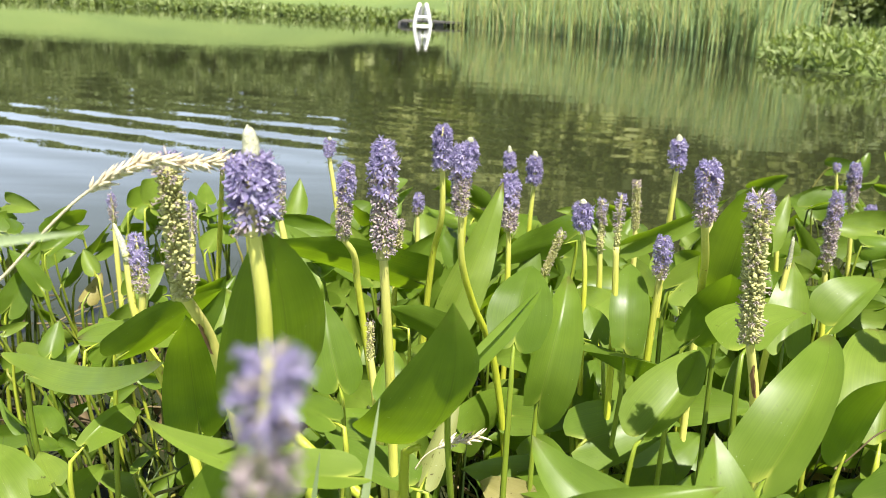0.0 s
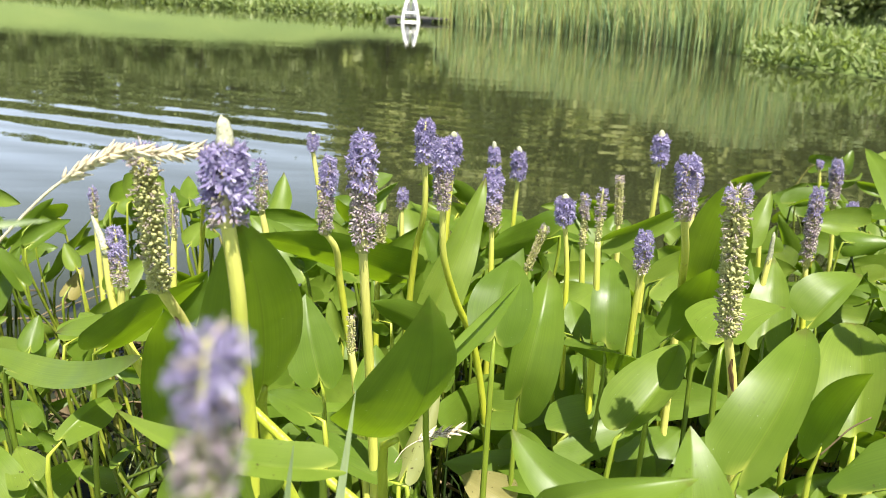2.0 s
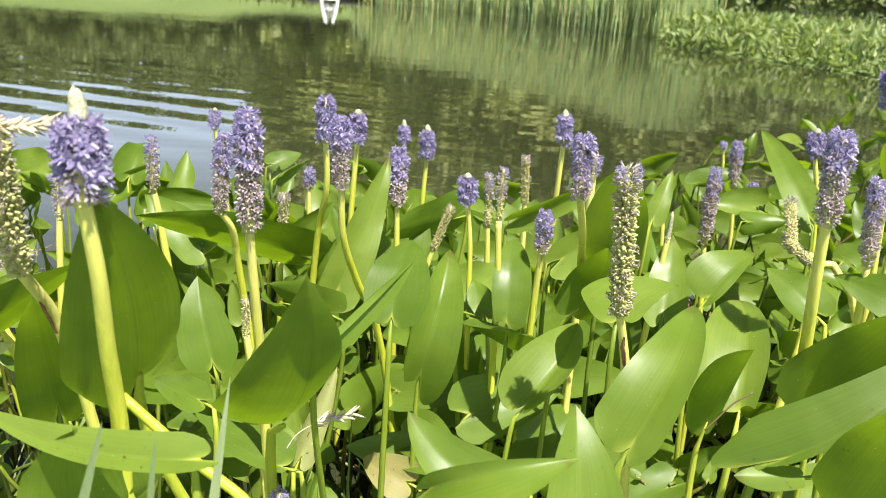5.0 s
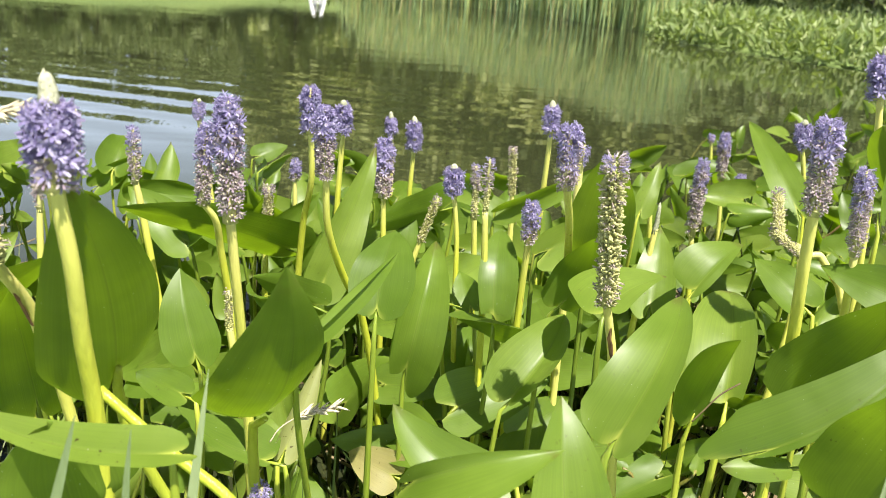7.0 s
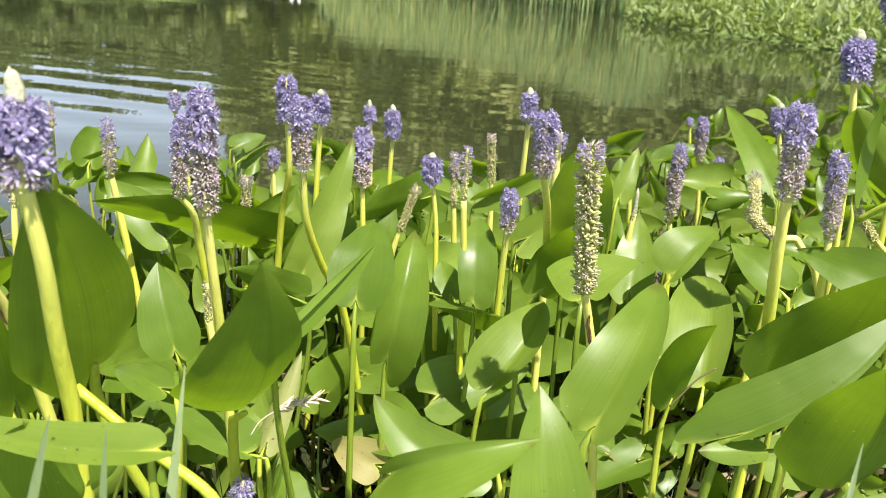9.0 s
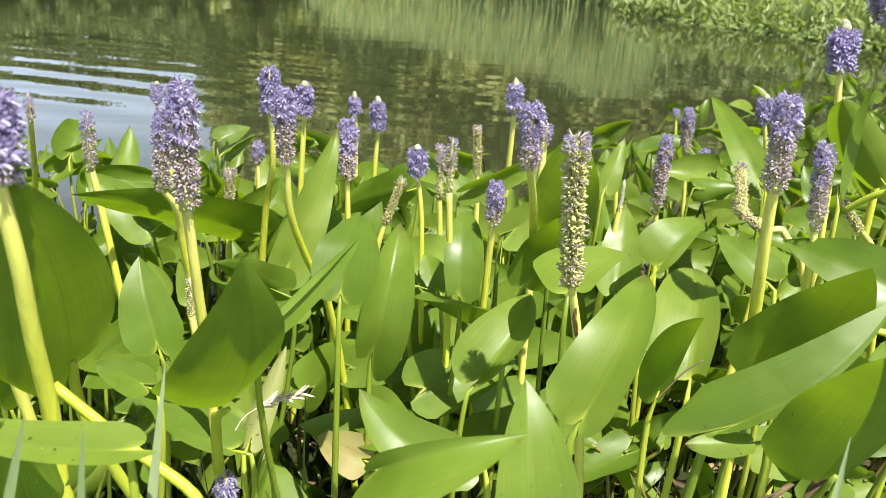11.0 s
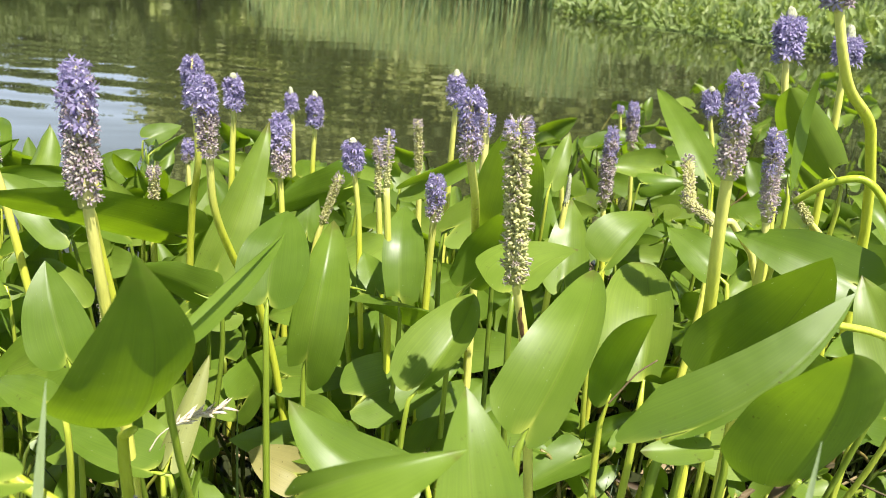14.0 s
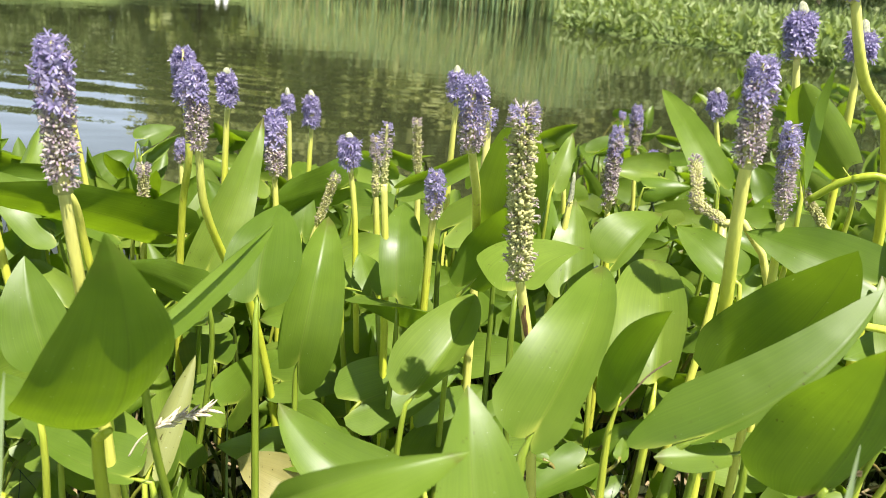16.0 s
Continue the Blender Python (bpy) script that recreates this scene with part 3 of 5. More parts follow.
def flower(top, low, stem, radius, bloom=0.5, spent=0.3, bud=0.12, single=False, thick=0.0046, seed=1, label="", sheath=0.0, grain=1.0):
    """A pickerelweed flower spike from low to top, with its stalk on through the stem points to the root.
    bloom, spent: shares of the spike, from the top, in open flower and faded; the rest has set fruit. single: each floret is its own part."""
    top, low = np.asarray(top, float), np.asarray(low, float)
    foot = np.array([stem[-1][0], stem[-1][1], -0.06])
    rng = np.random.RandomState(seed)
    thing = tagged(new("pickerelweed_flower"), label or "violet pickerelweed flower spike on a pale green stalk", "flower", "pickerelweed flower spikes")
    thing.location = foot
    length = np.linalg.norm(top - low)
    way = (top - low) / length
    side = np.cross(way, [0.3, 1, 0.2])
    side /= np.linalg.norm(side)
    side2 = np.cross(way, side)
    # stalk
    pts = [low + way * 0.004, *[np.asarray(p, float) for p in stem[:-1]], foot]
    line = smooth_line(pts, 9)
    v, f = tube(line, np.linspace(thick * 0.92, thick * 1.25, len(line)), 10)
    part("stalk", mesh_of("stalk", v - foot, f), M_STALK, thing)
    if sheath:
        run = np.r_[0, np.cumsum(np.linalg.norm(np.diff(line, axis=0), axis=1))]
        at = sheath + np.linspace(-0.020, 0.020, 7)
        mid = np.stack([np.interp(at, run, line[:, k]) for k in range(3)], -1)
        ring = np.linspace(-1.1, -0.3, 9)
        rag = np.array([0, 0.6, 1, 1, 1, 0.9, 0.5])[:, None]
        around = ring[None] * (0.25 + 0.75 * rag) + rng.normal(0, 0.08, (7, 9))
        toward = np.array([0.25, -1.0, 0.0])
        toward -= way * (toward @ way)
        toward /= np.linalg.norm(toward)
        over = np.cross(way, toward)
        v = mid[:, None] + thick * (1.17 + 0.10 * rng.rand(7, 9, 1)) * (np.cos(around)[..., None] * toward + np.sin(around)[..., None] * over)
        part("sheath", mesh_of("sheath", v.reshape(-1, 3) - foot, grid_faces(7, 9)), M_SHEATH, thing, "torn dry brown stalk sheath")
    # core of the spike
    core = low + way * length * np.linspace(0, 1, 6)[:, None] * (0.95 - bud * 0.6)
    v, f = tube(core, np.linspace(max(thick * 0.9, radius * (0.56 if bloom + spent < 0.3 else 0.46)), thick * 0.35, 6), 8)
    spike = part("spike", mesh_of("spike", v - foot, f), M_AXIS, thing)
    # pale unopened tip, scaly
    if bud > 0.075:
        n = 9
        h = np.linspace(0, 1, n)
        bl = length * bud
        line = top - way * bl * 1.15 + way * bl * 1.15 * h[:, None] + side * (0.10 * bl * h[:, None] ** 2)
        rad = radius * min(0.42, 0.33 + 0.5 * max(0, bud - 0.5)) * np.sqrt(np.clip(1 - h ** 1.7, 0, 1)) + 0.0006
        v, f = tube(line, rad, 12)
        v = v + rng.normal(0, 0.0004, v.shape)
        part("bud_tip", mesh_of("bud_tip", v - foot, f), M_BUD, spike, "pale unopened bud tip")
    # florets on a spiral
    fruiting = bloom + spent < 0.3 and bud < 0.5
    step = (0.0034 if bloom + spent > 0.3 else 0.0024) * grain
    ring = max(8, int(round((15 if fruiting else 12) * min(1.15, radius / 0.014))))
    body_len = length * (1 - min(bud * 1.05, 0.97))
    count = int(body_len / step * ring)
    stock = {k: ([], []) for k in TEMPLATES}
    size0 = radius / 0.0118
    for i in range(count):
        h = (i + rng.uniform(-0.3, 0.3)) / count
        h = min(max(h, 0.0), 1.0)
        from_top = 1 - h
        pick = from_top + rng.normal(0, 0.04 if fruiting else 0.16 if from_top < bloom + 0.2 else 0.07)
        kind = "floret" if pick < bloom else "spent_floret" if pick < bloom + spent else "fruit"
        if kind == "fruit" and rng.rand() < 0.12:
            kind = "withered_floret"
        a = i * 2 * math.pi / (ring + 0.37) + rng.normal(0, 0.18)
        out = math.cos(a) * side + math.sin(a) * side2
        droop = 0.15 + 0.55 * h if kind == "floret" else 0.35
        x = out + way * (0.45 - droop * 0.6 + rng.normal(0, 0.24)) + y_jit(rng, side, side2)
        x /= np.linalg.norm(x)
        y = np.cross(way, x)
        y /= np.linalg.norm(y)
        z = np.cross(x, y)
        taper = min(1.0, 0.62 + 1.9 * from_top) * min(1.0, 0.75 + 2.5 * h)
        if rng.rand() < (0.16 if kind in ("floret", "spent_floret") else 0.03):
            continue
        size = size0 * taper * rng.uniform(0.62, 1.12) * (0.92 if kind != "floret" else 1.0)
        at = low + way * (h * body_len) + out * (radius * 0.42 if fruiting else thick * 0.4)
        which = rng.randint(len(TEMPLATES[kind][0]))
        m = np.stack([x, y, z])
        if single:
            ob = new(kind, TEMPLATE_MESH[kind][which])
            ob.parent = spike
            mat4 = Matrix(((*(m[:, 0] * size), at[0] - foot[0]), (*(m[:, 1] * size), at[1] - foot[1]), (*(m[:, 2] * size), at[2] - foot[2]), (0, 0, 0, 1)))
            ob.matrix_basis = mat4
        else:
            v, f = TEMPLATES[kind][0][which]
            vs, fs = stock[kind]
            off = sum(len(q) for q in vs)
            vs.append(v @ m * size + at - foot)
            fs += [tuple(j + off for j in q) for q in f]
    for kind, (vs, fs) in stock.items():
        if len(vs) > 11:
            part({"floret": "bloom", "spent_floret": "faded_bloom", "fruit": "fruit_head", "withered_floret": "withered_bloom"}[kind],
                 mesh_of(kind, np.vstack(vs), fs, smooth=False), TEMPLATES[kind][1], spike)
    return thing


def bulk(name, pieces, mat, label, category, uvs=True, smooth=True, kind="stuff"):
    """Joins many (vertices, faces, uvs) into one object."""
    vs, fs, us, off = [], [], [], 0
    for v, f, u in pieces:
        vs.append(v)
        us.append(u if u is not None else np.zeros((len(v), 2)))
        fs += [tuple(j + off for j in q) for q in f]
        off += len(v)
    ob = part(name, mesh_of(name, np.vstack(vs), fs, np.vstack(us) if uvs else None, smooth), mat)
    return tagged(ob, label, category, kind=kind)


def strip(root, lean, height, width, bend, turn, n=5):
    """A tapering grass or reed blade. lean: compass angle; bend: how far its tip leans over, as a share of its height."""
    h = np.linspace(0, 1, n)
    d = np.array([math.cos(lean), math.sin(lean), 0])
    a = np.array([math.cos(turn), math.sin(turn), 0])
    mid = np.asarray(root, float) + np.outer(h * height * (1 - 0.25 * bend * h), [0, 0, 1]) + np.outer(h ** 2 * bend * height, d)
    w = width * 0.5 * (1 - h ** 2.2)[:, None] + 0.0002
    v = np.stack([mid - a * w, mid + a * w], 1).reshape(-1, 3)
    f = [(2 * i, 2 * i + 1, 2 * i + 3, 2 * i + 2) for i in range(n - 1)]
    return v, f, np.stack([np.repeat(h, 2), np.tile([0, 1], n)], -1)


# ---- the setting ----
def shore_y(x):
    """The far and side shore of the pond, as seen from the near bank."""
    return np.interp(x, [-60, -26, -18, -11, -4, -1.5, 0.6, 3.3, 4.9, 5.6], [52, 46, 41.5, 36.5, 31.2, 29.0, 26.5, 22.8, 20, 16.5])


def ground_height(x, y):
    """Pond bed inside the shore, low banks, a lawn that rises beyond."""
    far = y - np.where(x < 5.6, shore_y(x), 99)
    side = np.where((y > 9.5) | (x > 7.2), x - np.interp(y, [-5, 4, 7, 9.4, 11.4, 13, 16.5, 20, 24], [2.4, 3.6, 5.5, 7.0, 6.1, 5.5, 5.7, 4.9, 2.5]), -9)
    near = 0.75 - y + 0.10 * np.sin(3 * x) - 0.30 * np.clip(-x - 0.3, 0, 2)
    d = np.maximum(np.maximum(far, side * 0.8), near * 1.0)
    bank = np.where(d < 0, np.maximum(-0.5, d * 0.6) - 0.03, 0.12 * np.tanh(d * 2.5) - 0.03)
    return bank + np.clip(far - 1.5, 0, 34) * 0.105 * np.interp(x, [-26, -18, -11, -4, 2, 12], [1.85, 1.5, 1.2, 0.88, 0.8, 0.25]) + 0.02 * np.sin(x * 1.7) * np.sin(y * 1.3) * (d > 0.3)


def build_setting():
    xs = np.concatenate([[-1500, -500, -200], np.linspace(-80, -8, 37), np.linspace(-7.5, 14, 87), np.linspace(16, 80, 33), [200, 500, 1500]])
    ys = np.concatenate([[-1500, -400, -100, -30], np.linspace(-8, 4, 25), np.linspace(4.5, 36, 90), np.linspace(37, 100, 45), [200, 500, 1500]])
    X, Y = np.meshgrid(xs, ys, indexing="ij")
    Z = ground_height(X, Y)
    v = np.stack([X, Y, Z], -1).reshape(-1, 3)
    f = [q[::-1] for q in grid_faces(len(xs), len(ys))]
    tagged(part("ground", mesh_of("ground", v, f), M_GROUND), "grassy banks and a rising mown lawn", "ground", kind="structure")
    v = np.array([(-90, -4, 0), (30, -4, 0), (30, 45, 0), (-90, 45, 0)], float)
    tagged(part("water", mesh_of("water", v, [(0, 1, 2, 3)], smooth=False), M_WATER), "still pond water with faint ripples", "water", kind="structure")


build_setting()


def build_ladder_dock():
    """A low floating dock with a white swim ladder."""
    dock = tagged(new("floating_dock"), "low dark weathered floating dock at the reed edge", "dock")
    dock.location = (-0.12, 26.35, 0)
    for i in range(13):
        x = -1.15 + i * 0.19
        v, f = box((x, -0.55, 0.10), (x + 0.18, 0.75, 0.145))
        part("plank", mesh_of("plank", v, f, smooth=False), M_DECK, dock)
    for x in (-1.1, 0.0, 1.1):
        v, f = box((x - 0.14, -0.5, -0.12), (x + 0.14, 0.7, 0.096))
        part("float", mesh_of("float", v, f, smooth=False), M_DECK, dock)
    ladder = tagged(new("swim_ladder"), "white plastic swim ladder standing on the dock's edge", "ladder")
    ladder.location = (-0.62, 25.8, 0)
    for x in (-0.17, 0.17):
        loop = smooth_line([(x * 1.5, -0.10, -0.4), (x * 1.35, -0.07, 0.10), (x * 0.85, -0.02, 0.50), (x * 0.60, 0.06, 0.62), (x * 0.42, 0.16, 0.52), (x * 0.55, 0.32, 0.13)], 6)
        v, f = tube(loop, 0.055, 10)
        part("rail", mesh_of("rail", v, f), M_WHITE, ladder)
    for z, w in ((-0.25, 0.25), (0.0, 0.23), (0.26, 0.18)):
        v, f = tube([(-w, -0.07, z), (0, -0.07, z), (w, -0.07, z)], 0.04, 8)
        part("rung", mesh_of("rung", v, f), M_WHITE, ladder)


def box(a, b):
    (x0, y0, z0), (x1, y1, z1) = a, b
    v = np.array([(x0, y0, z0), (x1, y0, z0), (x1, y1, z0), (x0, y1, z0), (x0, y0, z1), (x1, y0, z1), (x1, y1, z1), (x0, y1, z1)], float)
    return v, [(3, 2, 1, 0), (4, 5, 6, 7), (0, 1, 5, 4), (1, 2, 6, 5), (2, 3, 7, 6), (3, 0, 4, 7)]


build_ladder_dock()


def reed_belt():
    rng = np.random.RandomState(11)
    pieces = []
    for _ in range(11000):
        s = rng.rand()
        x0 = np.interp(s, [0, 0.25, 0.5, 0.75, 1], [0.5, 3.2, 4.9, 5.7, 6.3])
        y0 = np.interp(s, [0, 0.25, 0.5, 0.75, 1], [26.9, 23.0, 20.3, 17.6, 15.9])
        deep = rng.rand() ** 1.3 * 3.2
        x, y = x0 - 0.42 + deep * 0.62 + rng.normal(0, 0.12), y0 - 0.5 + deep * 0.75 + rng.normal(0, 0.12)
        tall = rng.uniform(1.2, 2.3) * (0.45 + 0.55 * min(1, deep / 0.7 + 0.25))
        pieces.append(strip((x, y, -0.05), rng.rand() * 6.28, tall, rng.uniform(0.014, 0.034), rng.rand() ** 2 * 0.42, rng.normal(0.5, 0.6), 5))
    bulk("reeds", pieces, M_REED, "dense belt of tall blue-green cattail reeds", "reeds")


reed_belt()


def scatter_leaves(name, count, place, size, label, mat, seed, wide=(0.2, 0.34)):
    rng = np.random.RandomState(seed)
    pieces = []
    for _ in range(count):
        p = place(rng)
        if p is None:
            continue
        ln = rng.uniform(*size)
        az, el = rng.rand() * 6.28, radians(rng.uniform(5, 80))
        tip = p + ln * np.array([math.cos(az) * math.cos(el), math.sin(az) * math.cos(el), math.sin(el)])
        v, f, u, _ = blade_in_place(p, tip, ln * rng.uniform(*wide), rng.uniform(-75, 75), 0.5, rng.uniform(0, 60), 0.18, 0.03, rng.randint(9999), 5, 5)
        pieces.append((v, f, u))
    return bulk(name, pieces, mat, label, "plants")


def on_side_bank(rng):
    y = rng.uniform(8.2, 17.5)
    x0 = np.interp(y, [7, 9.4, 11.4, 13, 14.5, 16.5, 18], [7.6, 6.9, 6.2, 5.6, 5.5, 6.4, 7.5])
    x = x0 + rng.rand() ** 1.4 * 7.5
    top = 0.5 * min(1.0, 0.35 + (x - x0) * 1.6)
    return np.array([x, y, rng.uniform(0.12, 1.0) * top])


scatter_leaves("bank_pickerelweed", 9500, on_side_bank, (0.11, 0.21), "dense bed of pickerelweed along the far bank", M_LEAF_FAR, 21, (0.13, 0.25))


def on_far_shore(rng):
    x = rng.uniform(-34, 0.2)
    y = shore_y(x) + rng.rand() ** 1.5 * 3.2 - 0.5
    return np.array([x, y, rng.uniform(0.0, 0.30)])


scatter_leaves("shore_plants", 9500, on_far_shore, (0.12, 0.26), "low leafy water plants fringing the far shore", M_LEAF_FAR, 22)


def rough_grass():
    """Long grass on the bank behind the side bed."""
    rng = np.random.RandomState(31)
    pieces = []
    for _ in range(7000):
        y = rng.uniform(9, 22)
        x = rng.uniform(8.5, 17) - max(0, y - 16) * 0.35
        pieces.append(strip((x, y, 0.05), rng.rand() * 6.28, rng.uniform(0.3, 0.9), 0.016, rng.rand() * 0.6, rng.rand() * 3.1, 4))
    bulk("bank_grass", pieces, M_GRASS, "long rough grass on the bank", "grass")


rough_grass()


def tree(x, y, height, spread, seed, low=0.12, leaves=60, name="tree", label="leafy broad-leaved tree beyond the pond's bank", mat=None, sprays=44):
    """A broad-leaved tree: tapered trunk with limbs and a crown of many leaf sprays with gaps."""
    rng = np.random.RandomState(seed)
    z = float(ground_height(np.array(x, float), np.array(float(y)))) - 0.1
    thing = tagged(new(name), label, name, "trees round the pond")
    thing.location = (x, y, z)
    trunk = smooth_line([(0, 0, 0), (rng.normal(0, 0.1), rng.normal(0, 0.1), height * 0.3), (rng.normal(0, 0.25), rng.normal(0, 0.25), height * 0.85)], 5)
    v, f = tube(trunk, np.linspace(height * 0.028, height * 0.006, len(trunk)), 8)
    part("trunk", mesh_of("trunk", v, f), M_BARK, thing)
    clumps = []
    for k in range(9):
        a = k * 2.4 + rng.rand()
        h0 = height * rng.uniform(0.25, 0.65)
        end = np.array([math.cos(a) * spread * rng.uniform(0.5, 0.9), math.sin(a) * spread * rng.uniform(0.5, 0.9), h0 + height * rng.uniform(0.08, 0.25)])
        line = bezier((0, 0, h0), (end[0] * 0.3, end[1] * 0.3, h0 + 0.2), (end[0] * 0.7, end[1] * 0.7, end[2] - 0.1), end, 6)
        v, f = tube(line, np.linspace(height * 0.011, height * 0.003, 6), 6)
        part("limb", mesh_of("limb", v, f), M_BARK, thing)
        clumps.append(end)
    for _ in range(sprays):
        h = rng.uniform(low, 1.0)
        r = spread * math.sqrt(max(0.05, 1 - ((h - 0.45) / 0.58) ** 2)) * rng.uniform(0.3, 1.0)
        a = rng.rand() * 6.28
        clumps.append(np.array([math.cos(a) * r, math.sin(a) * r, h * height]))
    c = np.repeat(np.array(clumps), leaves, axis=0)
    n = len(c)
    reach = np.repeat(spread * rng.uniform(0.22, 0.42, len(clumps)), leaves)
    d = rng.normal(0, 1, (n, 3))
    d *= (rng.rand(n) ** 0.4 / np.linalg.norm(d, axis=1) * reach)[:, None]
    p = c + d * np.array([1, 1, 0.75])
    size = (rng.uniform(0.14, 0.32, n) * (0.35 + height / 12))[:, None]
    a, b = rng.normal(0, 1, (n, 3)), rng.normal(0, 1, (n, 3))
    a /= np.linalg.norm(a, axis=1)[:, None]
    b -= a * np.sum(a * b, axis=1)[:, None]
    b /= np.linalg.norm(b, axis=1)[:, None]
    vs = np.stack([p - a * size, p + b * size * 0.5, p + a * size, p - b * size * 0.5], 1).reshape(-1, 3)
    part("crown", mesh_of("crown", vs, np.arange(4 * n).reshape(-1, 4), smooth=False), mat or M_TREE, thing)
    return thing


def build_trees():
    rng = np.random.RandomState(3)
    for i in range(30):                       # a lower row beyond the lawn, leafy to the ground
        tree(-66 + i * 2.35 + rng.uniform(-0.8, 0.8), 68 + rng.uniform(-3, 4), rng.uniform(5.5, 7.5), rng.uniform(2.8, 3.8), 100 + i, 0.0, 95)
    for i in range(9):                        # shrubs behind the side bed
        tree(8.6 + i * 1.15, 22.5 - i * 1.2 + rng.uniform(-0.6, 0.6), rng.uniform(2.0, 3.2), rng.uniform(1.0, 1.5), 400 + i, 0.0, 30, "shrub", "dense green shrub behind the bank's water plants")
    for i in range(32):                       # a hedge of shrubs at their feet
        tree(-66 + i * 2.2 + rng.uniform(-0.4, 0.4), 64 + rng.uniform(-0.8, 0.8), rng.uniform(2.4, 3.6), rng.uniform(1.4, 1.9), 600 + i, 0.0, 60, "shrub", "dense green shrub at the edge of the lawn")
    for i in range(9):                        # the tallest, further back
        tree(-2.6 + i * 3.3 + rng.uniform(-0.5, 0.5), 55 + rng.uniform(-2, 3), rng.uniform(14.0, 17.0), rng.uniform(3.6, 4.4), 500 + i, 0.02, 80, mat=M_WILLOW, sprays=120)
    for i in range(9):                        # tall trees behind the reeds and the side bank
        s = i / 8
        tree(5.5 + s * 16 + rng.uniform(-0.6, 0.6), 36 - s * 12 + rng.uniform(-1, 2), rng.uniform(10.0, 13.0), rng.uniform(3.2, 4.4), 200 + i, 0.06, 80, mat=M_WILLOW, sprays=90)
    for i in range(5):
        tree(19 + i * 1.6, 22 - i * 3.6, rng.uniform(8, 11), rng.uniform(3.0, 3.8), 300 + i)


build_trees()

# ---- the pickerelweed stand: leaves and flower spikes ----
shaped_leaf((-0.010, 0.693, 0.588), (0.005, 0.572, 0.772), (0.0574, 0.0436), 171, (-0.08, 0.31), 0.46, 0.034, 0.003, 0.13, (0.19, 0.02), 0.88, 26, root=(0.13, 0.80), thick=0.0054, label=UNDERSIDE)
shaped_leaf((0.100, 0.709, 0.537), (0.129, 0.592, 0.716), (0.0645, 0.0454), 193, (-0.10, 0.38), 0.59, 0.060, -0.070, 0.13, (0.02, -0.10), 1.04, 13, root=(0.12, 0.76), thick=0.0052, label=UNDERSIDE)
shaped_leaf((-0.001, 0.981, 0.457), (-0.025, 1.034, 0.546), (0.0338, 0.0363), -5, (0.11, 0.34), 0.04, 0.022, 0.064, 0.18, (0.17, 0.09), 0.96, 11, thick=0.0032, label=PALE)
shaped_leaf((0.205, 0.908, 0.551), (0.228, 0.987, 0.615), (0.0402, 0.0356), -8, (0.23, -0.12), 0.11, 0.023, 0.099, 0.30, (0.12, 0.09), 0.92, 6, label=PALE)
shaped_leaf((0.143, 0.709, 0.619), (0.218, 0.808, 0.652), (0.0221, 0.0073), 82, (0.97, 1.07), 0.10, -0.000, -0.016, 0.28, (0.22, 0.16), 0.80, 18, root=(0.17, 0.86), thick=0.003, label=FOLDED)
shaped_leaf((0.248, 0.980, 0.443), (0.283, 1.050, 0.583), (0.0400, 0.0323), 10, (0.29, 0.29), 0.42, 0.030, 0.201, 0.24, (0.27, 0.05), 0.83, 1, label=PALE)
shaped_leaf((0.399, 0.666, 0.539), (0.491, 0.787, 0.621), (0.0248, 0.0431), -8, (0.24, -0.18), 0.41, -0.071, 0.160, 0.08, (0.08, 0.07), 0.81, 4, root=(0.47, 0.70), thick=0.0045, label=PALE)
shaped_leaf((0.327, 0.780, 0.416), (0.222, 0.834, 0.477), (0.0311, 0.0323), 4, (-0.04, 0.12), 0.43, 0.117, -0.009, 0.28, (0.16, 0.12), 0.86, -13, label=PALE)
shaped_leaf((0.217, 0.562, 0.572), (0.311, 0.531, 0.616), (0.0494, 0.0099), -20, (0.16, 0.39), 0.42, -0.044, 0.182, 0.08, (0.17, 0.18), 1.08, -15, root=(0.24, 0.66), label=FOLDED)
shaped_leaf((0.330, 0.560, 0.518), (0.331, 0.617, 0.607), (0.0357, 0.0300), -6, (-0.22, 0.63), 0.26, -0.007, 0.095, 0.19, (0.12, 0.16), 0.94, -19, label=PALE)
shaped_leaf((0.366, 0.916, 0.438), (0.441, 0.993, 0.511), (0.0369, 0.0499), -16, (0.53, 0.29), 0.34, -0.074, 0.063, 0.21, (0.07, 0.14), 0.88, -24, label=PALE)
shaped_leaf((0.324, 1.122, 0.461), (0.406, 0.962, 0.497), (0.0314, 0.0294), 75, (0.65, 0.49), 0.03, -0.043, -0.013, 0.28, (0.05, -0.04), 0.71, 32, label=FOLDED)
shaped_leaf((0.366, 1.061, 0.478), (0.388, 1.161, 0.565), (0.0318, 0.0221), -1, (0.01, 0.09), 0.28, 0.022, 0.180, 0.35, (0.06, -0.02), 0.87, -6, label=PALE)
leaf((0.484, 1.050, 0.576), (0.473, 0.970, 0.721), 0.043, 172, 0.4, 15, 0.18, tipped=1.3, label=UNDERSIDE)
shaped_leaf((0.462, 0.898, 0.559), (0.559, 0.979, 0.568), (0.0169, 0.0556), -17, (0.28, -0.07), -0.06, 0.066, -0.020, 0.12, (0.04, 0.22), 1.12, -12, label=PALE)
shaped_leaf((0.447, 1.039, 0.505), (0.461, 0.975, 0.616), (0.0370, 0.0385), 187, (-0.01, 0.18), 0.45, 0.100, 0.096, 0.32, (0.11, 0.04), 0.97, 5, label=UNDERSIDE)
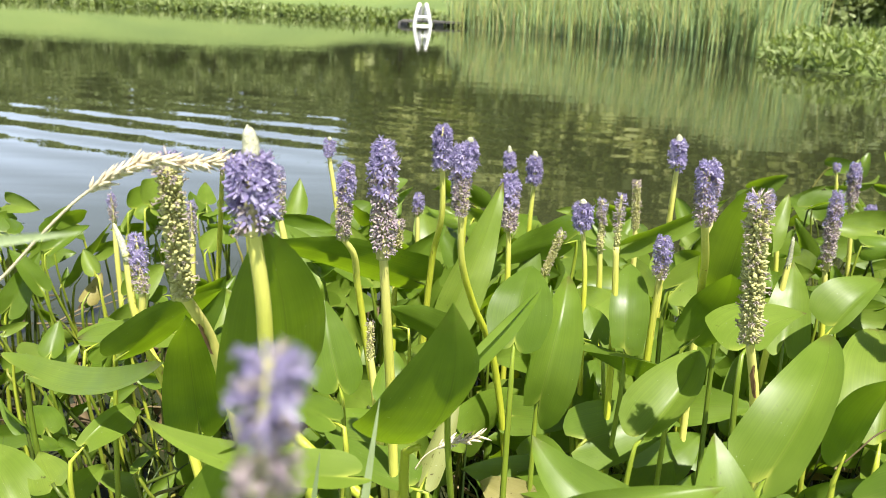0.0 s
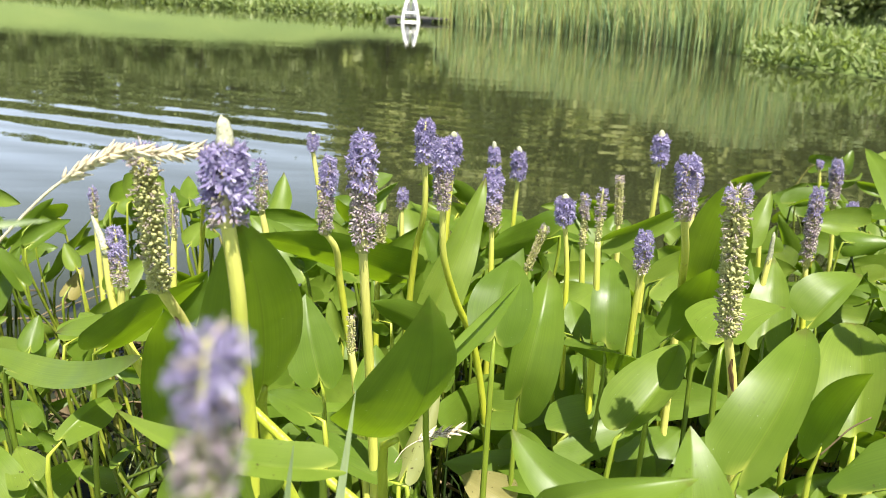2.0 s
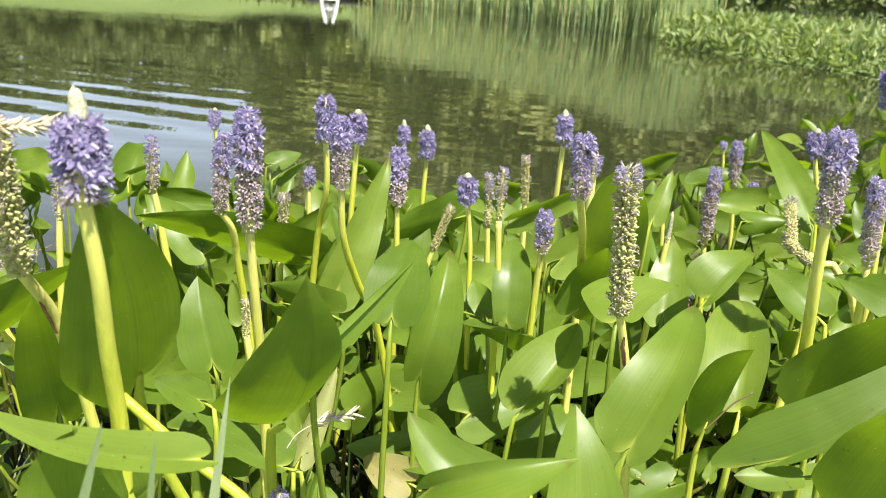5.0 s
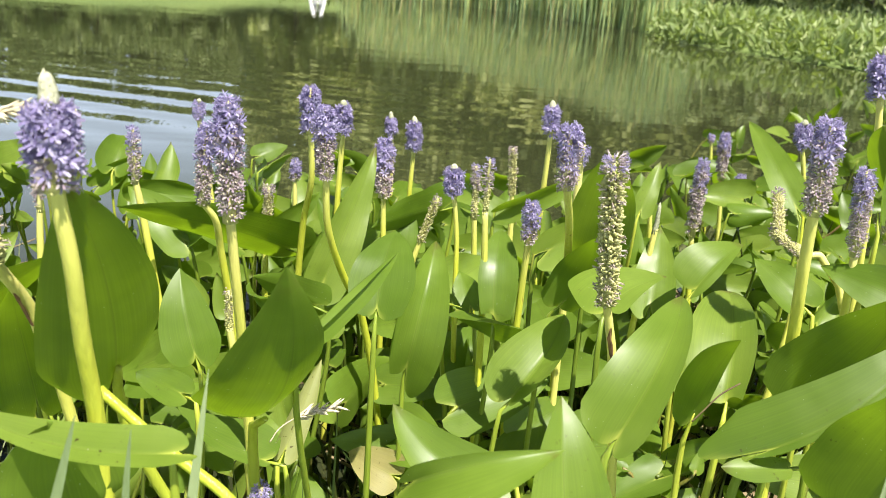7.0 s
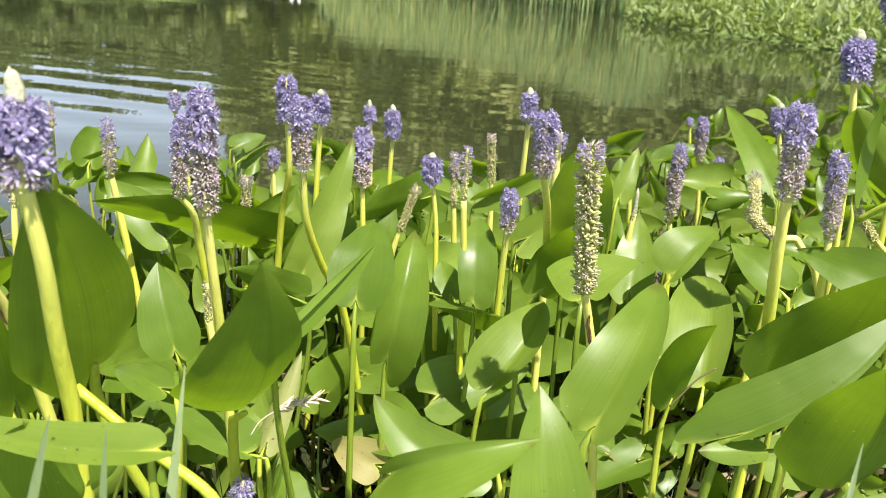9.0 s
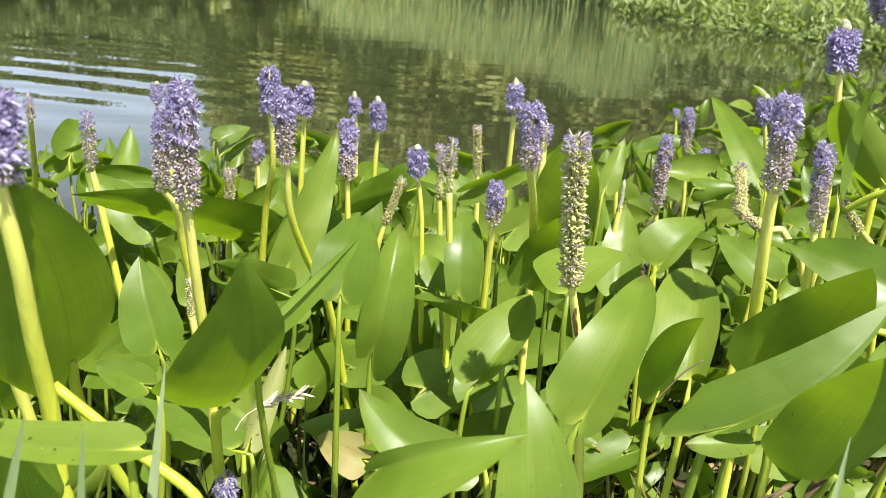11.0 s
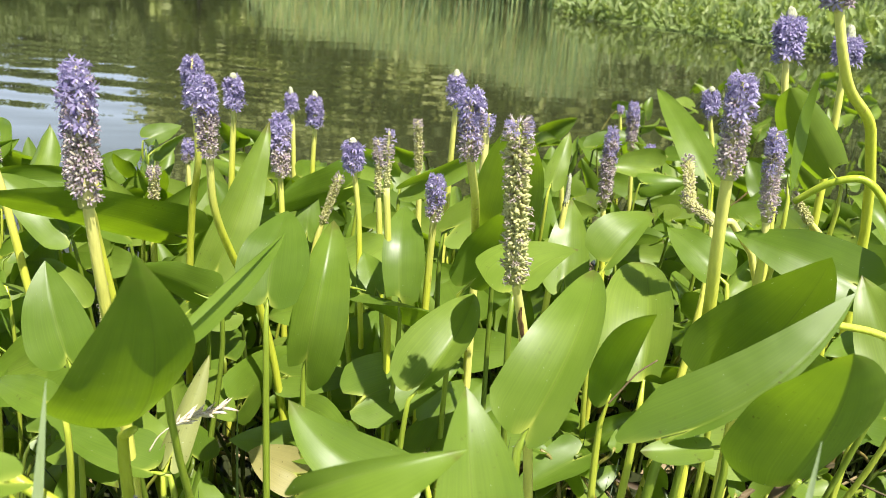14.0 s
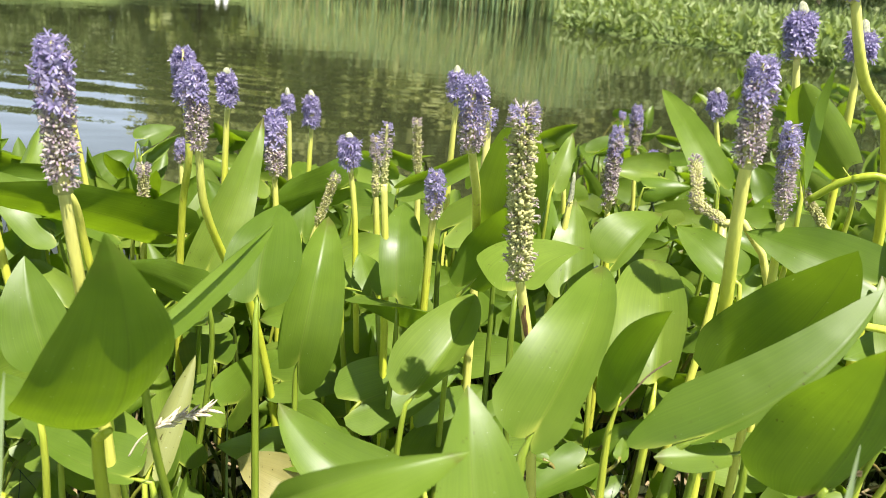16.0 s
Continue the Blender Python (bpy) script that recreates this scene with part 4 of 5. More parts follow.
shaped_leaf((0.657, 1.101, 0.505), (0.741, 1.151, 0.556), (0.0133, 0.0508), -26, (-0.10, 0.17), 0.13, -0.044, 0.140, 0.19, (0.11, 0.07), 0.88, 6, label=PALE)
shaped_leaf((0.517, 0.715, 0.546), (0.566, 0.840, 0.606), (0.0239, 0.0451), 3, (0.27, 0.15), 0.41, -0.037, 0.125, 0.35, (-0.04, 0.02), 0.80, -15, label=PALE)
shaped_leaf((0.491, 0.724, 0.521), (0.496, 0.672, 0.629), (0.0268, 0.0089), 195, (0.26, -0.24), 0.68, -0.017, 0.081, 0.23, (0.08, 0.03), 1.02, 6, label=UNDERSIDE)
shaped_leaf((0.516, 0.632, 0.549), (0.649, 0.648, 0.653), (0.0063, 0.0403), -1, (0.29, 0.02), 0.05, -0.086, 0.055, 0.10, (0.08, 0.33), 0.81, 0, thick=0.0045, label=PALE)
shaped_leaf((0.540, 0.636, 0.530), (0.480, 0.637, 0.530), (0.0109, 0.0125), 21, (0.02, -0.38), -0.26, 0.034, 0.067, 0.47, (0.05, 0.05), 0.72, 5, label=PALE)
shaped_leaf((0.613, 0.748, 0.515), (0.639, 0.671, 0.674), (0.0606, 0.0366), 184, (-0.28, 0.05), 0.15, 0.056, 0.084, 0.19, (0.03, 0.18), 0.85, -6, label=UNDERSIDE)
shaped_leaf((0.588, 0.598, 0.518), (0.544, 0.522, 0.670), (0.0625, 0.0536), 205, (-0.01, 0.29), 0.54, 0.066, 0.032, 0.14, (0.05, 0.06), 0.92, 13, root=(0.65, 0.64), thick=0.0042, label=UNDERSIDE)
leaf((0.932, 1.350, 0.560), (0.922, 1.550, 0.670), 0.032, 18, 0.4, 25, 0.15, label=PALE)
shaped_leaf((0.861, 1.036, 0.632), (0.885, 1.055, 0.772), (0.0304, 0.0079), 80, (0.21, -0.33), 0.44, -0.063, -0.077, 0.17, (0.03, 0.15), 1.03, 42, label=PALE)
shaped_leaf((0.976, 1.103, 0.627), (0.886, 1.112, 0.742), (0.0453, 0.0312), 182, (0.31, -0.06), 0.56, -0.019, 0.070, 0.34, (0.02, -0.05), 0.60, -27, label=UNDERSIDE)
leaf((0.701, 0.920, 0.564), (0.672, 0.990, 0.591), 0.028, 28, 0.3, 20, 0.2)
leaf((0.825, 0.850, 0.574), (0.734, 0.950, 0.597), 0.039, 20, 0.4, 25, 0.2, label=PALE)
leaf((0.860, 0.800, 0.580), (0.890, 0.920, 0.775), 0.026, 0, 0.5, 25, 0.15, label=PALE)
leaf((0.825, 0.760, 0.510), (0.824, 0.840, 0.586), 0.036, 5, 0.35, 20, 0.2, label=PALE)
leaf((0.838, 0.820, 0.516), (0.766, 0.800, 0.514), 0.021, 20, 0.4, 20, 0.2)
shaped_leaf((-0.372, 0.973, 0.457), (-0.160, 0.830, 0.550), (0.0100, 0.0305), -19, (0.54, -0.31), 0.30, -0.073, -0.038, 0.23, (0.03, 0.35), 0.65, -39, label=PALE)
shaped_leaf((0.060, 0.550, 0.603), (-0.106, 0.620, 0.606), (0.0189, 0.0120), 12, (0.13, 0.43), -0.02, 0.076, 0.022, 0.08, (0.06, 0.10), 1.05, 5, tuck=True, label=FOLDED)
leaf((-0.021, 0.600, 0.531), (-0.022, 0.575, 0.610), 0.051, 178, 0.35, 10, 0.12, root=(-0.03, 0.61), thick=0.0042, label=UNDERSIDE)
leaf((-0.248, 0.950, 0.508), (-0.099, 0.850, 0.626), 0.028, 215, 0.5, 12, 0.18, label=UNDERSIDE)
leaf((-0.212, 1.000, 0.510), (-0.352, 1.050, 0.475), 0.025, 35, 0.4, 20, 0.2)
leaf((-0.152, 0.900, 0.443), (-0.122, 0.790, 0.619), 0.036, 180, 0.3, 15, 0.2, label=UNDERSIDE)
shaped_leaf((-0.283, 0.888, 0.415), (-0.251, 0.958, 0.431), (0.0349, 0.0100), -30, (0.15, 0.82), -0.02, -0.028, 0.181, 0.23, (-0.07, 0.03), 0.58, -46, label=FOLDED)
leaf((-0.385, 0.920, 0.311), (-0.464, 1.000, 0.346), 0.045, 0, 0.4, 25, 0.2)
leaf((-0.374, 1.000, 0.265), (-0.344, 1.080, 0.270), 0.024, 10, 0.4, 20, 0.2)
leaf((-0.574, 1.200, 0.232), (-0.493, 1.250, 0.232), 0.025, 20, 0.5, 20, 0.2)
leaf((-0.684, 1.500, 0.336), (-0.642, 1.550, 0.428), 0.028, 0, 0.4, 20, 0.2)
leaf((0.081, 1.380, 0.458), (-0.116, 1.120, 0.594), 0.047, 135, 0.4, 12, 0.15, label=UNDERSIDE)
leaf((0.141, 1.250, 0.442), (0.217, 1.360, 0.633), 0.036, 18, 0.4, 20, 0.12, label=PALE)
leaf((0.133, 1.120, 0.467), (0.051, 1.120, 0.504), 0.033, 138, 0.4, 12, 0.2, label=UNDERSIDE)
leaf((0.004, 0.860, 0.475), (-0.054, 0.920, 0.466), 0.019, 10, 0.4, 25, 0.2)
shaped_leaf((0.093, 0.835, 0.409), (-0.011, 0.914, 0.429), (0.0401, 0.0109), 9, (-0.27, 0.38), 0.09, 0.076, 0.016, 0.18, (0.06, 0.05), 1.04, -6, label=PALE)
leaf((0.112, 0.860, 0.407), (0.147, 0.920, 0.485), 0.017, 15, 0.9, 10, 0.15, mat=M_LEAF_OLD, label="withered yellow-brown pickerelweed leaf")
leaf((0.236, 0.980, 0.291), (0.181, 1.020, 0.299), 0.030, 0, 0.4, 25, 0.2, mat=M_LEAF_OLD, label="withered yellow-brown pickerelweed leaf")
leaf((0.346, 1.500, 0.498), (0.217, 1.400, 0.486), 0.048, 138, 0.4, 15, 0.2, label=UNDERSIDE)
leaf((0.278, 1.450, 0.432), (0.290, 1.500, 0.506), 0.023, 0, 0.3, 15, 0.2, label=PALE)
leaf((0.436, 1.360, 0.536), (0.607, 1.420, 0.605), 0.026, 40, 0.6, 25, 0.15)
leaf((0.449, 1.120, 0.550), (0.567, 1.200, 0.592), 0.030, 20, 0.4, 20, 0.2)
leaf((0.629, 1.180, 0.449), (0.669, 1.280, 0.540), 0.035, 5, 0.35, 20, 0.2)
leaf((0.719, 1.500, 0.504), (0.762, 1.550, 0.586), 0.022, 10, 0.5, 20, 0.15)
leaf((0.350, 1.150, 0.454), (0.340, 1.200, 0.487), 0.025, 0, 0.4, 20, 0.2)
leaf((0.430, 1.100, 0.276), (0.514, 1.150, 0.305), 0.040, 10, 0.4, 20, 0.2)
leaf((0.064, 0.950, 0.458), (0.067, 1.000, 0.495), 0.022, 0, 0.4, 20, 0.2)
leaf((0.041, 1.450, 0.445), (0.129, 1.500, 0.518), 0.030, 30, 0.4, 20, 0.2)
leaf((-0.025, 1.500, 0.426), (-0.178, 1.550, 0.494), 0.036, 30, 0.4, 20, 0.2)
leaf((-0.108, 1.500, 0.424), (-0.210, 1.550, 0.504), 0.043, 10, 0.4, 20, 0.2)
flower((-0.001, 0.570, 0.837), (-0.001, 0.566, 0.768), [(0.002, 0.574, 0.720), (0.000, 0.588, 0.664), (-0.001, 0.606, 0.598), (-0.01, 0.65)], 0.0164, 0.85, 0.15, 0.24, single=True, thick=0.0052, seed=1)
flower((0.064, 0.815, 0.794), (0.065, 0.810, 0.675), [(0.068, 0.820, 0.612), (0.072, 0.840, 0.515), (0.09, 0.89)], 0.0154, 0.3, 0.6, 0.05, single=True, seed=2, label="half-faded violet pickerelweed spike with fruit below")
flower((0.117, 1.280, 0.737), (0.119, 1.280, 0.665), [(0.120, 1.290, 0.594), (0.107, 1.320, 0.515), (0.08, 1.37)], 0.0162, 0.95, 0.1, 0.06, seed=3)
flower((0.141, 1.090, 0.741), (0.145, 1.090, 0.646), [(0.148, 1.100, 0.583), (0.167, 1.130, 0.510), (0.198, 1.170, 0.426), (0.26, 1.22)], 0.0152, 0.4, 0.58, 0.03, seed=4)
flower((0.165, 1.465, 0.687), (0.166, 1.465, 0.628), [(0.160, 1.470, 0.539), (0.14, 1.50)], 0.0172, 1, 0, 0.12, seed=5)
flower((0.277, 2.000, 0.581), (0.281, 2.000, 0.524), [(0.282, 2.000, 0.482), (0.29, 2.02)], 0.0163, 1, 0, 0.25, seed=6)
flower((0.235, 1.420, 0.637), (0.234, 1.400, 0.539), [(0.237, 1.400, 0.448), (0.24, 1.42)], 0.0191, 0.45, 0.5, 0.03, seed=7, label="half-faded violet pickerelweed spike with fruit below")
flower((0.312, 1.770, 0.612), (0.314, 1.770, 0.539), [(0.310, 1.770, 0.461), (0.30, 1.79)], 0.0181, 1, 0, 0.16, seed=8)
flower((0.330, 1.420, 0.541), (0.301, 1.420, 0.457), [(0.291, 1.420, 0.422), (0.23, 1.44)], 0.0099, 0, 0.12, 0.02, seed=9, label="ripening green fruit spike with faded florets")
flower((0.320, 1.200, 0.647), (0.323, 1.200, 0.601), [(0.331, 1.200, 0.539), (0.334, 1.200, 0.469), (0.36, 1.22)], 0.0156, 1, 0, 0.12, thick=0.0036, seed=10)
flower((0.374, 1.330, 0.621), (0.377, 1.330, 0.528), [(0.381, 1.330, 0.468), (0.40, 1.35)], 0.0110, 0.02, 0.4, 0.03, seed=11, label="ripening green fruit spike with faded florets")
flower((0.352, 1.100, 0.683), (0.351, 1.100, 0.604), [(0.357, 1.100, 0.509), (0.362, 1.100, 0.274), (0.37, 1.12)], 0.0091, 0.08, 0.5, 0.03, seed=12, label="ripening green fruit spike with faded florets")
flower((0.468, 1.510, 0.614), (0.474, 1.510, 0.521), [(0.477, 1.510, 0.472), (0.49, 1.53)], 0.0100, 0, 0.12, 0.02, seed=13, label="ripening green fruit spike with faded florets")
flower((0.501, 1.390, 0.714), (0.503, 1.390, 0.656), [(0.503, 1.400, 0.567), (0.50, 1.44)], 0.0155, 1, 0, 0.17, thick=0.0044, seed=14)
flower((0.404, 0.930, 0.759), (0.407, 0.930, 0.685), [(0.426, 0.970, 0.639), (0.453, 1.050, 0.570), (0.480, 1.130, 0.483), (0.48, 1.16)], 0.0154, 0.5, 0.48, 0.03, single=True, seed=15)
flower((0.411, 1.090, 0.629), (0.410, 1.090, 0.569), [(0.409, 1.100, 0.478), (0.41, 1.14)], 0.0130, 0.6, 0.4, 0.03, seed=16)
flower((0.411, 0.800, 0.755), (0.426, 0.810, 0.601), [(0.444, 0.820, 0.535), (0.52, 0.87)], 0.0142, 0.01, 0.07, 0.02, single=True, sheath=0.05, seed=17, label="ripening green fruit spike with faded florets")
flower((0.754, 1.350, 0.639), (0.754, 1.350, 0.502), [(0.767, 1.350, 0.392), (0.79, 1.37)], 0.0148, 0.22, 0.6, 0.03, seed=18, label="half-faded violet pickerelweed spike with fruit below")
flower((1.053, 1.900, 0.586), (1.060, 1.900, 0.470), [(1.069, 1.900, 0.420), (1.11, 1.92)], 0.0173, 0.3, 0.5, 0.03, seed=19, label="half-faded violet pickerelweed spike with fruit below")
flower((1.267, 2.200, 0.417), (1.273, 2.200, 0.336), [(1.277, 2.200, 0.296), (1.30, 2.22)], 0.0188, 0.6, 0.4, 0.03, seed=20)
flower((1.350, 2.600, 0.452), (1.351, 2.600, 0.425), [(1.359, 2.600, 0.380), (1.40, 2.62)], 0.0138, 0.6, 0.4, 0.03, seed=21)
flower((0.814, 1.700, 0.474), (0.815, 1.700, 0.455), [(0.820, 1.700, 0.423), (0.86, 1.72)], 0.0114, 0.9, 0.1, 0.03, seed=22)
flower((0.649, 1.240, 0.589), (0.643, 1.240, 0.545), [(0.637, 1.240, 0.476), (0.61, 1.26)], 0.0083, 0, 0, 0.98, seed=23, label="unopened pale green pickerelweed bud")
flower((-0.116, 1.750, 0.631), (-0.118, 1.750, 0.587), [(-0.106, 1.750, 0.509), (-0.06, 1.77)], 0.0131, 0.95, 0.05, 0.1, seed=24)
flower((-0.010, 1.170, 0.698), (-0.019, 1.170, 0.584), [(-0.005, 1.180, 0.563), (-0.001, 1.200, 0.511), (0.07, 1.25)], 0.0142, 0.35, 0.6, 0.03, seed=25, label="half-faded violet pickerelweed spike with fruit below")
flower((-0.077, 0.635, 0.807), (-0.079, 0.660, 0.687), [(-0.070, 0.700, 0.629), (-0.01, 0.76)], 0.0119, 0.02, 0.07, 0.02, single=True, sheath=0.06, seed=26, label="ripening green fruit spike with faded florets")
flower((-0.237, 0.980, 0.644), (-0.228, 0.965, 0.573), [(-0.231, 0.970, 0.513), (-0.200, 0.970, 0.439), (-0.15, 1.00)], 0.0113, 0.6, 0.4, 0.03, single=True, seed=27)
flower((-0.258, 0.980, 0.655), (-0.245, 0.970, 0.616), [(-0.240, 0.970, 0.542), (-0.190, 0.970, 0.385), (-0.14, 0.99)], 0.0092, 0, 0, 0.98, single=True, seed=28, label="unopened pale green pickerelweed bud")
flower((-0.518, 1.600, 0.537), (-0.515, 1.600, 0.475), [(-0.516, 1.600, 0.435), (-0.52, 1.62)], 0.0106, 0.3, 0.6, 0.03, seed=29, label="half-faded violet pickerelweed spike with fruit below")
flower((-0.254, 1.250, 0.617), (-0.255, 1.250, 0.544), [(-0.258, 1.250, 0.508), (-0.29, 1.27)], 0.0098, 0.2, 0.6, 0.03, seed=30, label="half-faded violet pickerelweed spike with fruit below")
flower((-0.273, 1.500, 0.650), (-0.273, 1.500, 0.599), [(-0.315, 1.620, 0.470), (-0.38, 1.67)], 0.0094, 0.4, 0.6, 0.03, seed=31)
flower((-0.116, 1.220, 0.680), (-0.116, 1.220, 0.597), [(-0.111, 1.220, 0.571), (-0.05, 1.24)], 0.0109, 0.3, 0.6, 0.03, seed=32, label="half-faded violet pickerelweed spike with fruit below")
flower((0.036, 1.000, 0.535), (0.036, 1.000, 0.480), [(0.041, 1.000, 0.447), (0.08, 1.02)], 0.0067, 0, 0.12, 0.02, seed=33, label="ripening green fruit spike with faded florets")
flower((0.049, 1.400, 0.558), (0.044, 1.400, 0.468), [(0.042, 1.400, 0.421), (0.04, 1.42)], 0.0106, 0, 0.2, 0.02, seed=34, label="ripening green fruit spike with faded florets")
flower((0.070, 1.800, 0.505), (0.067, 1.800, 0.458), [(0.068, 1.800, 0.420), (0.07, 1.82)], 0.0136, 0.7, 0.3, 0.03, seed=35)
flower((0.0905, 0.189, 0.8590), (0.0870, 0.194, 0.8220), [(0.083, 0.208, 0.797), (0.02, 0.28)], 0.0080, 0.28, 0.7, 0, single=True, thick=0.0022, seed=36, grain=0.6, label="half-faded violet pickerelweed spike with fruit below")
flower((0.572, 0.733, 0.812), (0.572, 0.730, 0.721), [(0.574, 0.733, 0.710), (0.582, 0.742, 0.656), (0.596, 0.758, 0.593), (0.63, 0.80)], 0.0138, 0.4, 0.55, 0.05, single=True, thick=0.005, seed=37)
flower((0.750, 0.930, 0.726), (0.761, 0.930, 0.617), [(0.766, 0.930, 0.532), (0.78, 0.95)], 0.0132, 0.28, 0.6, 0.03, single=True, seed=38, label="half-faded violet pickerelweed spike with fruit below")
flower((0.948, 1.230, 0.840), (0.948, 1.220, 0.762), [(0.964, 1.220, 0.665), (1.02, 1.24)], 0.0232, 0.95, 0.05, 0.2, thick=0.0052, seed=39)
flower((0.833, 1.020, 0.923), (0.864, 1.020, 0.848), [(0.882, 1.020, 0.797), (0.908, 1.030, 0.758), (0.981, 1.060, 0.697), (1.08, 1.13)], 0.0236, 0.8, 0.2, 0.1, thick=0.006, seed=40)
flower((0.989, 1.150, 0.824), (0.991, 1.150, 0.768), [(0.996, 1.150, 0.692), (1.02, 1.17)], 0.0209, 0.95, 0.05, 0.3, thick=0.005, seed=41)
flower((1.052, 1.580, 0.672), (1.058, 1.580, 0.614), [(1.078, 1.580, 0.537), (1.15, 1.60)], 0.0183, 1, 0, 0.14, seed=42)
flower((0.864, 1.300, 0.602), (0.825, 1.200, 0.544), [(0.802, 1.100, 0.559), (0.72, 1.08)], 0.0116, 0, 0.1, 0.02, seed=43, label="ripening green fruit spike with faded florets")
flower((0.778, 1.150, 0.580), (0.774, 1.050, 0.573), [(0.798, 1.050, 0.575), (0.88, 1.07)], 0.0086, 0, 0.1, 0.02, seed=44, label="ripening green fruit spike with faded florets")
flower((0.907, 1.100, 0.608), (0.953, 1.100, 0.557), [(0.977, 1.100, 0.532), (1.05, 1.12)], 0.0092, 0, 0.15, 0.02, seed=45, label="ripening green fruit spike with faded florets")
flower((0.483, 1.130, 0.698), (0.480, 1.130, 0.667), [(0.480, 1.130, 0.624), (0.49, 1.15)], 0.0091, 0.8, 0.2, 0.05, seed=46)
flower((0.102, 0.700, 0.475), (0.098, 0.700, 0.438), [(0.094, 0.700, 0.388), (0.07, 0.72)], 0.0103, 1, 0, 0.05, single=True, seed=47)


# ---- the rest of the stand, behind and below ----
def back_edge(x):
    return np.interp(x, [-1.6, -1.1, -0.6, 0.0, 0.6, 1.0, 1.5, 2.0, 3.0, 4.2], [1.5, 1.75, 2.05, 2.2, 2.25, 2.5, 3.1, 3.8, 4.9, 6.2])


def canopy(y):
    return np.interp(y, [0.7, 1.0, 1.25, 1.6, 2.0, 2.6, 3.6, 6.0], [0.30, 0.36, 0.44, 0.44, 0.41, 0.36, 0.32, 0.34])


REST = ([], [])


def stand_leaf(rng, x, y, top, low=False, single=True, small=False, scale=1.0):
    ln = rng.uniform(0.035, 0.085) if small else rng.uniform(0.07, 0.145) * scale
    el = radians(rng.uniform(0, 70) if not low else rng.uniform(-10, 55))
    az = rng.normal(math.pi / 2, 1.1) if rng.rand() < 0.6 else rng.rand() * 6.28
    tip = np.array([x, y, top])
    base = tip - ln * np.array([math.cos(az) * math.cos(el), math.sin(az) * math.cos(el), math.sin(el)])
    base[2] = max(base[2], 0.03)
    turn = rng.normal(0, 40) if rng.rand() < 0.75 else rng.normal(180, 35)
    old = low and rng.rand() < 0.12
    wide, cup, bend, lobe, wave = ln * rng.uniform(0.26, 0.40), rng.uniform(0.2, 1.3), rng.uniform(-15, 60), rng.uniform(0.15, 0.28), rng.uniform(0.02, 0.08)
    if single:
        leaf(base, tip, wide, turn, cup, bend, lobe, thick=0.0028, wave=wave, mat=M_LEAF_OLD if old else None,
             label="yellowing spotted pickerelweed leaf low in the stand" if old else "")
        return
    v, f, u, (start, face) = blade_in_place(base, tip, wide, turn, cup, bend, lobe, wave, rng.randint(9999), 11, 9)
    REST[0].append((v, f, u))
    foot = np.array([base[0] + rng.normal(0, 0.07), base[1] + rng.uniform(-0.03, 0.12), -0.06])
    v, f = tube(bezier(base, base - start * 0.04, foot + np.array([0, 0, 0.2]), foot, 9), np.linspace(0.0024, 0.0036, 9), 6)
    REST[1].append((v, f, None))


